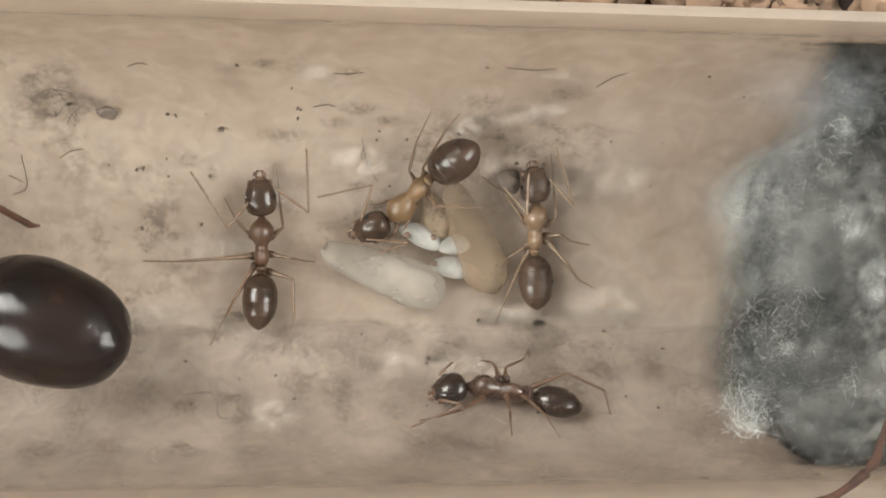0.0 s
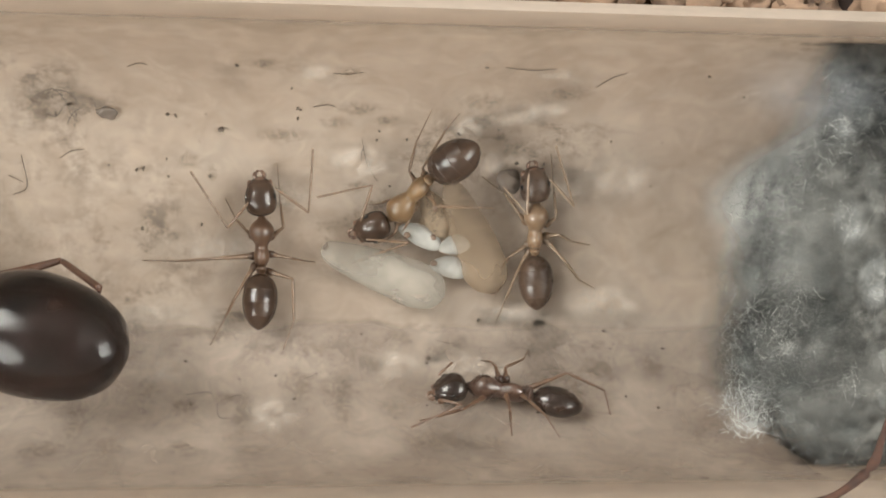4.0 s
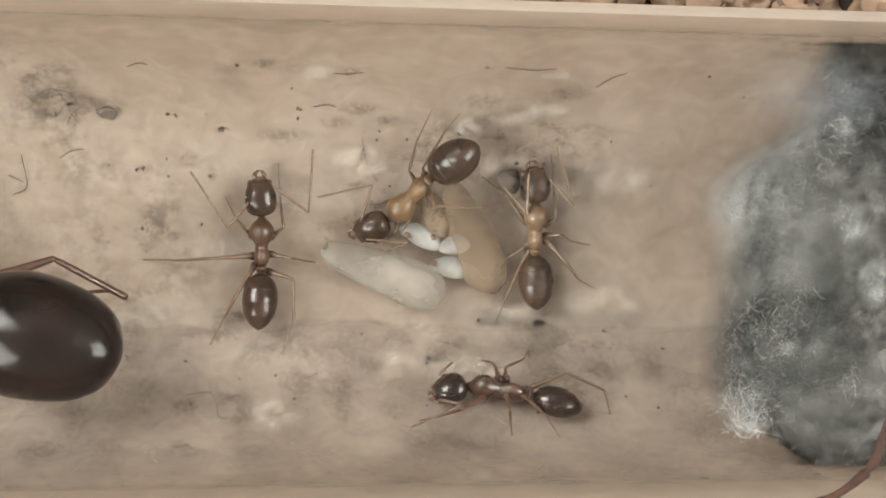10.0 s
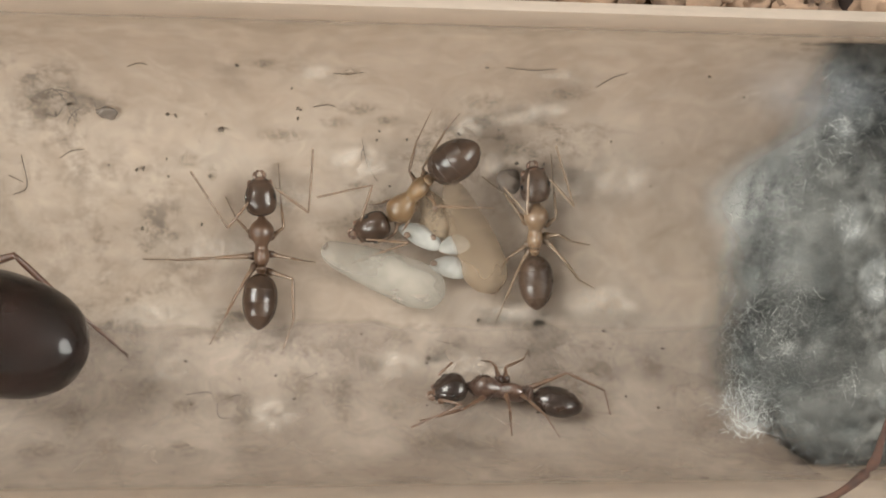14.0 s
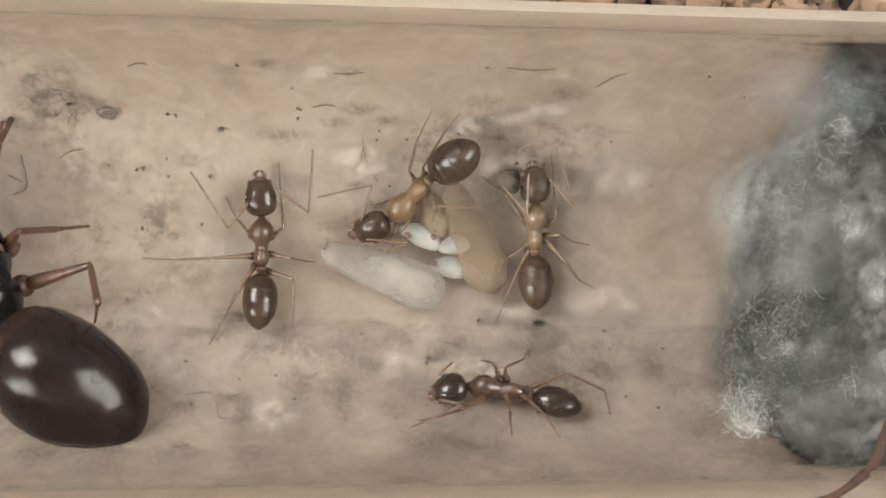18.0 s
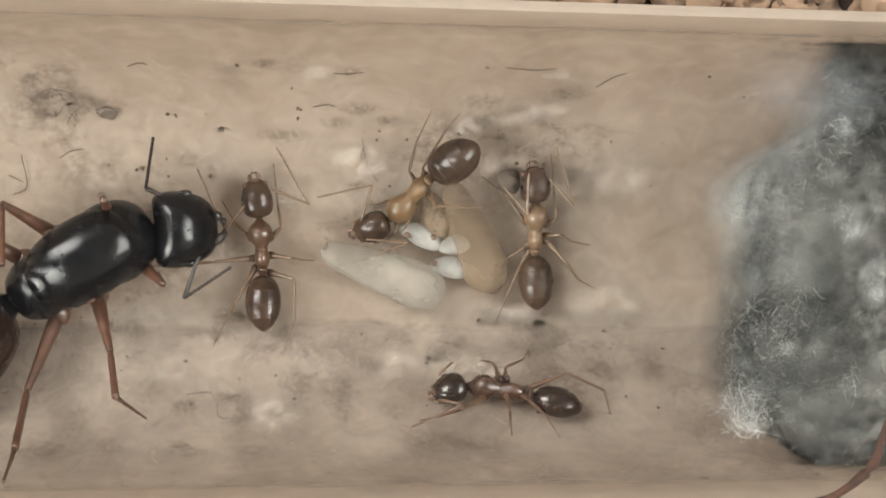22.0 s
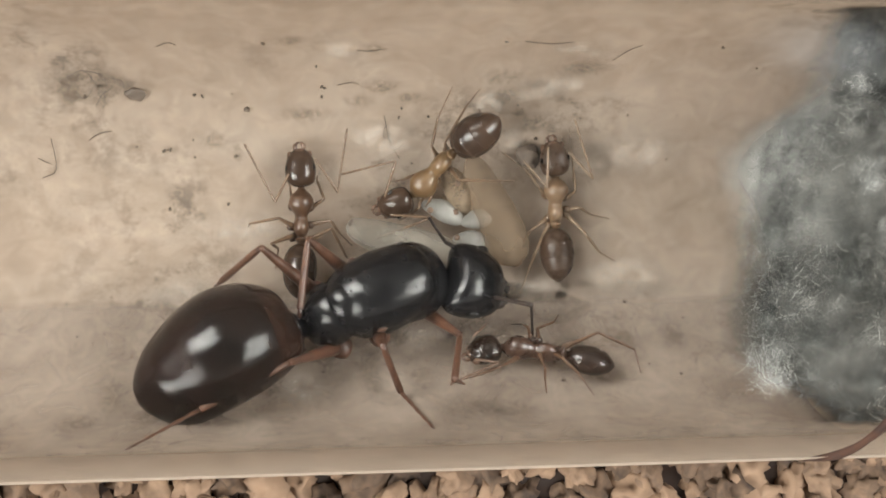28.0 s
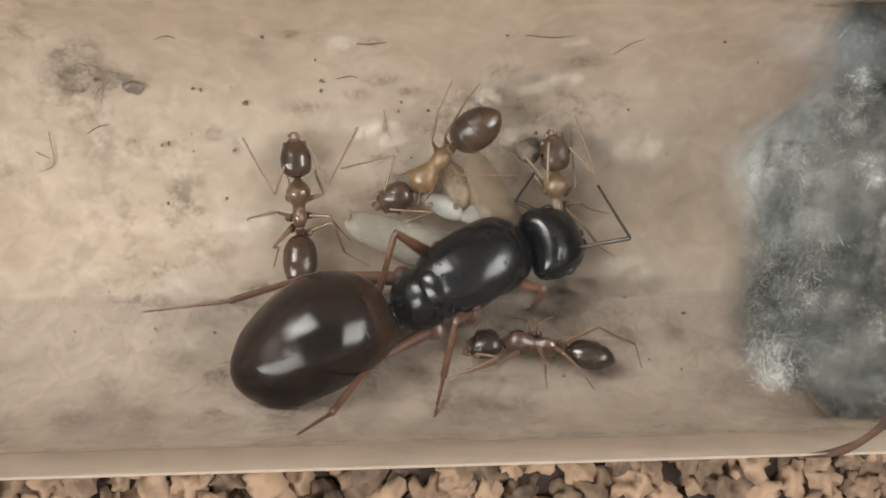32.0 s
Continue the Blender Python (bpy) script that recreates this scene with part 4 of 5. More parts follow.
HAIRS = [
    ((-15.4, 2.98, -6.42), (-15.3, 1.85, -6.8), (-15.83, 1.53, -6.87)),
    ((-15.92, 2.26, -6.68), (-15.73, 2.16, -6.71), (-15.44, 2.02, -6.75)),
    ((-3.2, 3.82, -5.99), (-2.96, 2.89, -6.46), (-2.56, 2.21, -6.7)),
    ((-3.08, 3.31, -6.27), (-2.92, 2.89, -6.46), (-2.79, 2.76, -6.51)),
    ((-11.29, 6.1, -3.85), (-10.89, 6.22, -3.68), (-10.59, 6.16, -3.77)),
    ((-14.04, 2.91, -6.45), (-13.66, 3.16, -6.34), (-13.16, 3.25, -6.3)),
    ((-4.97, 4.9, -5.21), (-4.47, 4.99, -5.13), (-4.16, 4.92, -5.2)),
    ((1.67, 6.37, -3.43), (2.69, 6.3, -3.54), (3.47, 6.37, -3.42)),
    ((5.1, 5.8, -4.26), (5.59, 6.13, -3.81), (6.04, 6.29, -3.56)),
    ((-3.18, 2.99, -6.42), (-3.19, 3.3, -6.27), (-3.09, 3.47, -6.19)),
    ((-4.3, 6.05, -3.92), (-3.81, 6.03, -3.96), (-3.23, 6.11, -3.84)),
]
CRACKS = [
    ((-14.62, 5.17, -4.96), (-13.89, 5.47, -4.66), (-13.51, 5.0, -5.12)),
    ((-13.8, 5.47, -4.65), (-13.26, 5.29, -4.84), (-13.14, 4.92, -5.2)),
    ((-13.09, 5.2, -4.93), (-12.62, 5.12, -5.01), (-12.57, 4.83, -5.27)),
    ((-14.43, 4.7, -5.38), (-13.98, 4.51, -5.53), (-13.62, 4.91, -5.2)),
    ((-13.63, 4.22, -5.74), (-13.38, 4.62, -5.44), (-13.06, 4.82, -5.28)),
    ((-9.35, -5.46, -4.31), (-8.57, -5.39, -4.4), (-8.35, -5.63, -4.1)),
    ((-8.24, -5.7, -3.99), (-8.14, -6.08, -3.42), (-7.71, -6.12, -3.34)),
    ((-8.05, -5.63, -4.1), (-7.57, -5.47, -4.3), (-7.27, -5.58, -4.16)),
    ((-0.37, -3.7, -5.89), (0.26, -3.83, -5.8), (0.7, -3.6, -5.95)),
    ((-5.48, -5.23, -4.58), (-5.18, -4.98, -4.86), (-4.77, -4.86, -4.97)),
    ((-3.96, -5.24, -4.58), (-3.55, -5.07, -4.76), (-3.5, -4.86, -4.97)),
]
for i, line in enumerate(CRACKS):
    tagged(new("crack", finish("crack", tube_along([clear_of_glass(p, 0.3) for p in line], (0.012, 0.022, 0.01), 6), FLAKE)), "thin grey-brown curl of dried film on the glass", "crack", "curls of dried film")
for i, line in enumerate(HAIRS):
    tagged(new("hair", finish("hair", tube_along([clear_of_glass(p, 0.09) for p in line], (0.016, 0.02, 0.01), 6), DIRT)), "fine dark hair lying on the glass", "hair", "hairs on the glass")

# ---- the queen ----
queen = tagged(new("queen_ant"), "large glossy black queen ant with dark red-brown gaster and legs", "ant")
LENGTHS = {"1": (2.7, 2.5, 2.2), "2": (2.8, 2.5, 2.4), "3": (3.2, 3.3, 3.2)}
SCAPE, FUNIC = 2.1, 3.0
part("pronotum", loft([(2.75, .3, .3, 0, -.25), (2.65, .72, .6, 0, -.2), (2.3, 1.14, .95, 0, -.1), (1.8, 1.38, 1.2, 0, 0), (1.2, 1.46, 1.3, 0, .05), (.6, 1.36, 1.2, 0, 0)], 32), BLACK, queen)
part("mesonotum", loft([(2.15, .5, .4, 0, .6), (1.85, 1.0, .76, 0, .58), (1.2, 1.34, 1.02, 0, .5), (.3, 1.44, 1.14, 0, .45), (-.5, 1.38, 1.1, 0, .4), (-.95, 1.3, 1.02, 0, .33), (-1.35, 1.12, .9, 0, .24), (-1.7, .84, .72, 0, .14), (-1.95, .5, .5, 0, .05)], 36, 4), BLACK, queen)
part("scutellum", loft([(-.95, .35, .22, 0, .98), (-1.1, .66, .36, 0, .93), (-1.45, .74, .4, 0, .82), (-1.75, .6, .34, 0, .68), (-1.9, .3, .2, 0, .58)], 28, 4), BLACK, queen)
part("propodeum", loft([(-1.1, .8, .85, 0, -.05), (-1.4, 1.08, 1.04, 0, -.06), (-1.8, 1.16, 1.1, 0, -.1), (-2.2, 1.04, 1.0, 0, -.18), (-2.6, .78, .78, 0, -.28), (-2.8, .42, .42, 0, -.4)], 28), BLACK, queen)
part("mesopleuron", loft([(1.4, .6, .7, 0, -.5), (1.1, 1.22, .95, 0, -.45), (0, 1.4, 1.1, 0, -.4), (-.9, 1.22, 1.05, 0, -.4), (-1.4, .8, .8, 0, -.4)], 28), BLACK, queen)
for s in (-1, 1):
    part("wing_scar", blob(0.2, 0.1, 0.14, 2, 0.4, 2, s), QUEEN_LEG, queen, "torn wing stub", pose(-0.35 * MM, s * 1.36 * MM, 0.55 * MM))
part("petiole", loft([(-2.62, 0.26, .28, 0, -.4), (-2.83, 0.41, .5, 0, -.2), (-3.00, 0.52, .72, 0, -.02), (-3.16, 0.43, .55, 0, -.15), (-3.38, 0.23, .25, 0, -.35)], 18), BLACK, queen)
queen_gaster = part("gaster", loft([(0, 0.214, 0.235, 0, 0), (0.14, 0.734, 0.724, 0, 0), (0.48, 1.32, 1.24, 0, 0.447), (1.06, 1.7, 1.59, 0, 0.628), (1.69, 1.95, 1.79, 0, 0.706), (2.5, 2.1, 1.91, 0, 0.686), (3.18, 2.1, 1.91, 0, 0.571), (3.96, 1.99, 1.81, 0, 0.326), (4.59, 1.81, 1.65, 0, 0.0627), (5.21, 1.48, 1.35, 0, -0.06), (5.54, 1.16, 1.03, 0, -0.08), (5.89, 0.714, 0.643, 0, -0.1), (6.08, 0.265, 0.265, 0, -0.1)], 44, 4), MAROON, queen, "glossy dark red-brown banded gaster")
part("first_tergite", loft([(0.05, .4, .41, 0, .02), (0.14, .744, .734, 0, 0.01), (0.48, 1.33, 1.25, 0, 0.447), (1.06, 1.71, 1.6, 0, 0.628), (1.6, 1.925, 1.765, 0, 0.7), (1.71, 1.935, 1.77, 0, 0.706)], 44, 4), RED_BAND, queen_gaster, "dark reddish-brown front band")
head_shape = loft([(-.12, .12, .1, 0, 0), (-.08, .5, .36, 0, 0), (.02, .85, .6, 0, 0), (.18, 1.14, .8, 0, .01), (.42, 1.32, .94, 0, .02), (.8, 1.37, .98, 0, 0), (1.15, 1.28, .92, 0, -.04), (1.55, 1.12, .78, 0, -.1), (1.85, .9, .6, 0, -.18), (2.05, .6, .38, 0, -.23)], 40, 4, square=0.92)
for v in head_shape.verts:
    v.co.x -= 0.5 * MM * (abs(v.co.y) / (1.37 * MM)) ** 2 * max(0.0, min(1.0, (1.1 - v.co.x / MM) / 1.0))
queen_head = part("head", head_shape, BLACK, queen, "broad glossy black heart-shaped head")
for s in (-1, 1):
    part("eye", blob(0.26, 0.14, 0.24, 3, 0), EYE, queen_head, m=pose(0.95 * MM, s * 1.24 * MM, 0.22 * MM))
    part("mandible", jaw(0.62, s), QUEEN_FEELER, queen_head, "dark red-brown mandible", pose(1.75 * MM, s * 0.2 * MM, -0.42 * MM))
part("clypeus", blob(0.34, 0.6, 0.26, 3, 0), QUEEN_FEELER, queen_head, "dark brown face plate", pose(1.72 * MM, 0, -0.12 * MM))

HIPS = {"l1": (1.5, 0.8, -1.05), "r1": (1.5, -0.8, -1.05), "l2": (-0.3, 1.15, -1.0), "r2": (-0.3, -1.15, -1.0), "l3": (-1.75, 1.05, -0.95), "r3": (-1.75, -1.05, -0.95)}
REST = {"l1": ((3.0, 3.0, 0.2), (4.6, 4.2, -2.4)), "l2": ((0.2, 3.4, 0.3), (0.4, 5.8, -2.4)), "l3": ((-2.8, 3.0, 0.4), (-5.2, 4.8, -2.4))}
SOCKETS = {"l": (1.45, 0.5, 0.45), "r": (1.45, -0.5, 0.45)}
queen_legs, queen_feelers = {}, {}
for k, h in HIPS.items():
    part("coxa", blob(0.42, 0.5, 0.46, 3, 0.15, 1.5, h[0]), QUEEN_LEG, queen, m=pose(*(c * MM for c in h)))
    thigh, shin, toe = LENGTHS[k[1]]
    queen_legs[k] = (part("femur", limb(thigh, 0.21, 0.13, 1.3, 10), QUEEN_LEG, queen), part("tibia", limb(shin, 0.12, 0.13, 1.0, 10), QUEEN_LEG, queen),
                     part("tarsus", feeler(toe, 0.085, 0.04, 5), QUEEN_LEG, queen))
for k in SOCKETS:
    queen_feelers[k] = (part("scape", limb(SCAPE, 0.075, 0.09, 1.0), QUEEN_FEELER, queen), part("funiculus", feeler(FUNIC, 0.068, 0.06, 11), QUEEN_FEELER, queen))

# ---- the cork mat, granule by granule ----
mat_base = tagged(new("cork_mat"), "beige and brown granulated cork mat", "cork mat", kind="structure")
mat_base.location = (0, 0, -0.01335)
part("mat_base", box(-0.18, -0.12, 0, 0.18, 0.12, 0.0050), CORK_BASE, mat_base, "dark brown cork binder")
GRAINS = []
for i in range(8):
    GRAINS.append(finish("granule", blob(0.82, 0.66, 0.5, 3, 0.95, 2.3, i * 5.7), CORK))
rest_v, rest_f = [], []
rng = random.Random(7)
named = 0
for j in range(-24, 25):
    for i in range(-26, 27):
        x, y = (i + 0.5 * (j % 2) + rng.uniform(-0.3, 0.3)) * 1.4, (j + rng.uniform(-0.3, 0.3)) * 1.15
        s, turn = rng.uniform(0.8, 1.4), rng.uniform(0, 360)
        near = (7.4 < y < 10.4 or -10.6 < y < -7.2) and -17 < x < 17
        far = abs(y) < 7.4
        z = -8.0 - 0.55 * s if far else -8.4 + rng.uniform(-0.28, 0.22)
        m = pose(x * MM, y * MM, (z + 13.5) * MM, rng.uniform(-14, 14), rng.uniform(-14, 14), turn) @ Matrix.Scale(s, 4)
        me = GRAINS[rng.randrange(8)]
        if near and named < 300:
            named += 1
            part("granule", me, CORK, mat_base, m=m)
        else:
            base = len(rest_v)
            rest_v += [m @ v.co for v in me.vertices]
            rest_f += [tuple(base + k for k in p.vertices) for p in me.polygons]
me = bpy.data.meshes.new("granules")
me.from_pydata(rest_v, [], rest_f)
me.materials.append(CORK_REST)
me.polygons.foreach_set("use_smooth", [True] * len(rest_f))
tagged(part("granules", me, CORK_REST, mat_base, "cork granules"), kind="stuff")


# ---- movement ----
def value_at(rows, t):
    ts = [r[0] for r in rows]
    return [float(np.interp(t, ts, [r[c] for r in rows])) for c in range(1, len(rows[0]))]


def motions():
    body = [
    (0, -18.83, -1.02, -4.49, -8, 160),
    (0.5, -18.85, -1.11, -4.46, -8.75, 160),
    (1, -18.86, -1.21, -4.44, -9.5, 160),
    (1.5, -18.88, -1.3, -4.41, -10.25, 160),
    (2, -18.9, -1.4, -4.38, -11, 160),
    (2.5, -18.92, -1.58, -4.31, -13, 160),
    (3, -18.95, -1.77, -4.25, -15, 160),
    (6, -18.95, -1.77, -4.25, -15, 160),
    (9, -19.04, -1.81, -4.23, -15, 160),
    (11, -19.32, -1.77, -4.25, -15, 158),
    (12, -19.54, -1.49, -4.35, -12, 155),
    (13, -19.84, -1.21, -4.44, -10, 150),
    (14.5, -20.07, -1.12, -4.46, -9, 148),
    (16.5, -20.42, -0.84, -4.52, -7, 148),
    (17, -19.57, -0.98, -4.49, -8, 146),
    (17.5, -18.1, -0.34, -4.59, -3, 134),
    (18, -16.95, -0.52, -4.57, -4, 118),
    (18.5, -16.99, -0.5, -4.57, -4, 104),
    (19, -16.75, -1.0, -4.49, -8, 96),
    (19.5, -15.62, -0.15, -4.6, -1, 61),
    (20, -14.88, 0.16, -4.6, 0, 47),
    (20.5, -14.2, -0.2, -4.6, -2, 41),
    (21, -13.88, -0.35, -4.59, -3, 32),
    (21.5, -13.23, -0.6, -4.56, -5, 31.8),
    (22, -12.98, -0.65, -4.55, -6, 31.8),
    (22.5, -12.45, -1.19, -4.44, -10, 23.4),
    (23, -11.95, -1.57, -4.32, -13, 17.5),
    (23.5, -11.08, -2.16, -4.06, -18, 15.2),
    (24, -9.3, -2.6, -3.79, -21, 16),
    (24.5, -6.42, -3.2, -3.3, -26, 14.7),
    (25, -4.11, -3.26, -3.24, -27, 17.9),
    (25.5, -3.94, -3.22, -3.29, -26, 17.9),
    (27.5, -3.72, -2.82, -3.63, -23, 14.9),
    (28, -3.71, -2.68, -3.74, -22, 21.9),
    (29, -3.64, -2.46, -3.88, -20, 27.4),
    (29.5, -3.39, -2.48, -3.88, -20, 27.3),
    (30, -3.08, -2.48, -3.87, -20, 27.1),
    (30.5, -2.68, -2.26, -4.01, -19, 29.3),
    (31, -1.63, -2.17, -4.06, -18, 25.6),
    (31.5, -0.79, -2.24, -4.02, -18, 26.6),
    (32, -0.51, -2.17, -4.06, -18, 29.6),
    ]
    gaster = [
    (0, 2, 33),
    (2, 4, 32),
    (3, 5, 32),
    (6, 5, 32),
    (9, 5, 32),
    (11, 9, 32),
    (12, 12, 33),
    (13, 17, 33),
    (14.5, 20, 33),
    (16.5, 17, 33),
    (17, 15, 33),
    (17.5, 7, -2),
    (18, 27, 18),
    (18.5, 41, 8),
    (19, 47, 4),
    (19.5, 50, 8),
    (20, 12.6, 14),
    (20.5, 4.3, 14),
    (21, 11, 14),
    (21.5, 3.6, 14),
    (22, 5.2, 8),
    (22.5, 11.6, 8),
    (23, 20.5, 8),
    (23.5, 21, 7),
    (24, 15, 7),
    (24.5, 8, 7),
    (25, 1, 7),
    (25.5, 1, 7),
    (27.5, 4, 7),
    (28, 2, 7),
    (29, -9, 7),
    (29.5, -9, 7),
    (30, -10.5, 7),
    (30.5, -9, 7),
    (31, -6, 7),
    (31.5, -5, 7),
    (32, -8, 7),
    ]
    head = [(0, 0), (16.5, 2), (18, 2), (18.5, -10), (19, -46), (19.5, -34), (20, -33), (20.5, -35), (21, -38), (21.5, -31), (22, -27), (22.5, -33), (23, -38), (23.5, -40), (24, -44), (24.5, -42), (25, -40), (27.5, -36), (28, -32), (29, -34), (30, -36), (30.5, -26), (31, -18), (32, -14)]
    feelers = {"l": [
    (19.5, (-14.4, 3.8, -4), (-16.6, 3.3, -5.9)),
    (20, (-12.1, 4.4, -4.5), (-9.5, 3.5, -3.3)),
    (20.5, (-11.7, 3.4, -4.5), (-9.8, 5.4, -3.3)),
    (21, (-10.4, 3.2, -4.6), (-8.4, 2.4, -2.5)),
    (21.5, (-10.5, 2.7, -4.6), (-9.2, 2.6, -1.9)),
    (22, (-10.9, 2, -4.5), (-10.2, 3.8, -2.1)),
    (22.5, (-9.5, 1.5, -4.6), (-7.3, 1.8, -2.8)),
    (23, (-8.2, 0.9, -4.5), (-6.8, 0.1, -1.9)),
    (23.5, (-5.4, -0.7, -2.7), (-3.7, -2.7, -4.3)),
    (24, (-5, -0.5, -3.9), (-4, -0.1, -6.6)),
    (24.5, (-0.7, -1.8, -2.1), (0.9, -3.6, -3.9)),
    (25, (-1.3, -1.1, -3.9), (-0.8, -1.4, -1)),
    (25.5, (-0.1, -1.2, -2.5), (3, -2.7, -1.7)),
    (27.5, (0.2, -1.2, -2.4), (2.6, -3.1, -1.7)),
    (28, (-1.3, -0.7, -4.4), (-2, 0.2, -1.7)),
    (29, (-1.6, -0.3, -4.7), (-1.4, 0.1, -1.7)),
    (30, (-0.7, 0.5, -4.7), (1.6, 2.4, -4.3)),
    (30.5, (-0.5, 1, -5), (0.7, 3.9, -4.7)),
    (31, (2.2, 2, -4.7), (4.2, 4.1, -4.1)),
    (31.5, (3.6, 1.3, -4.5), (5.7, 3.5, -3.8)),
    (32, (1.2, 0.6, -5.2), (1.8, 1.5, -2.4)),
    ], "r": [
    (18.5, (-15.7, 2.8, -5.2), (-12.5, 4.2, -5.3)),
    (19, (-13.2, 2.3, -3.8), (-10.5, 1.7, -5)),
    (19.5, (-11.3, 0.9, -4.5), (-9.5, -1.4, -4.4)),
    (20, (-9.8, -0.2, -4.6), (-9.3, -0.3, -1.6)),
    (20.5, (-10.2, -0.3, -3), (-8.3, 0.2, -5.3)),
    (21, (-9.9, -1.8, -4.3), (-8.5, -4.4, -3.9)),
    (21.5, (-9, -1.9, -4.5), (-7.1, -1.3, -2.4)),
    (22, (-9.3, -1.5, -4.3), (-7.6, -0.5, -2.1)),
    (22.5, (-8.5, -2.8, -4.1), (-6.4, -2.9, -2)),
    (23, (-8, -4, -3.8), (-6.3, -6.4, -3.2)),
    (23.5, (-7.9, -4.1, -2.8), (-8, -3.7, 0)),
    (24, (-3, -4, -3.1), (-0.8, -4.2, -5.1)),
    (24.5, (-1, -5.5, -3), (1.6, -6.7, -2.3)),
    (25, (1.5, -4.1, -2), (1.7, -4.1, 1)),
    (25.5, (0.8, -4.9, -2.8), (-0.4, -5.3, -0.2)),
    (28, (1.5, -2.9, -2.1), (2.2, -4.5, -4.6)),
    (29, (2.5, -1.2, -3.6), (5.2, -0, -2.9)),
    (30, (2.4, -3.2, -3.6), (2.6, -2.4, -0.8)),
    (30.5, (3.4, -0.2, -4), (5.7, 1.5, -3.3)),
    (31, (4, -2.3, -3.5), (6.2, -3.6, -5.1)),
    (31.5, (5.2, -1.9, -3.8), (8.1, -2.4, -4.4)),
    (32, (5.3, -0.9, -3.3), (4.8, 1.1, -5.5)),
    ]}
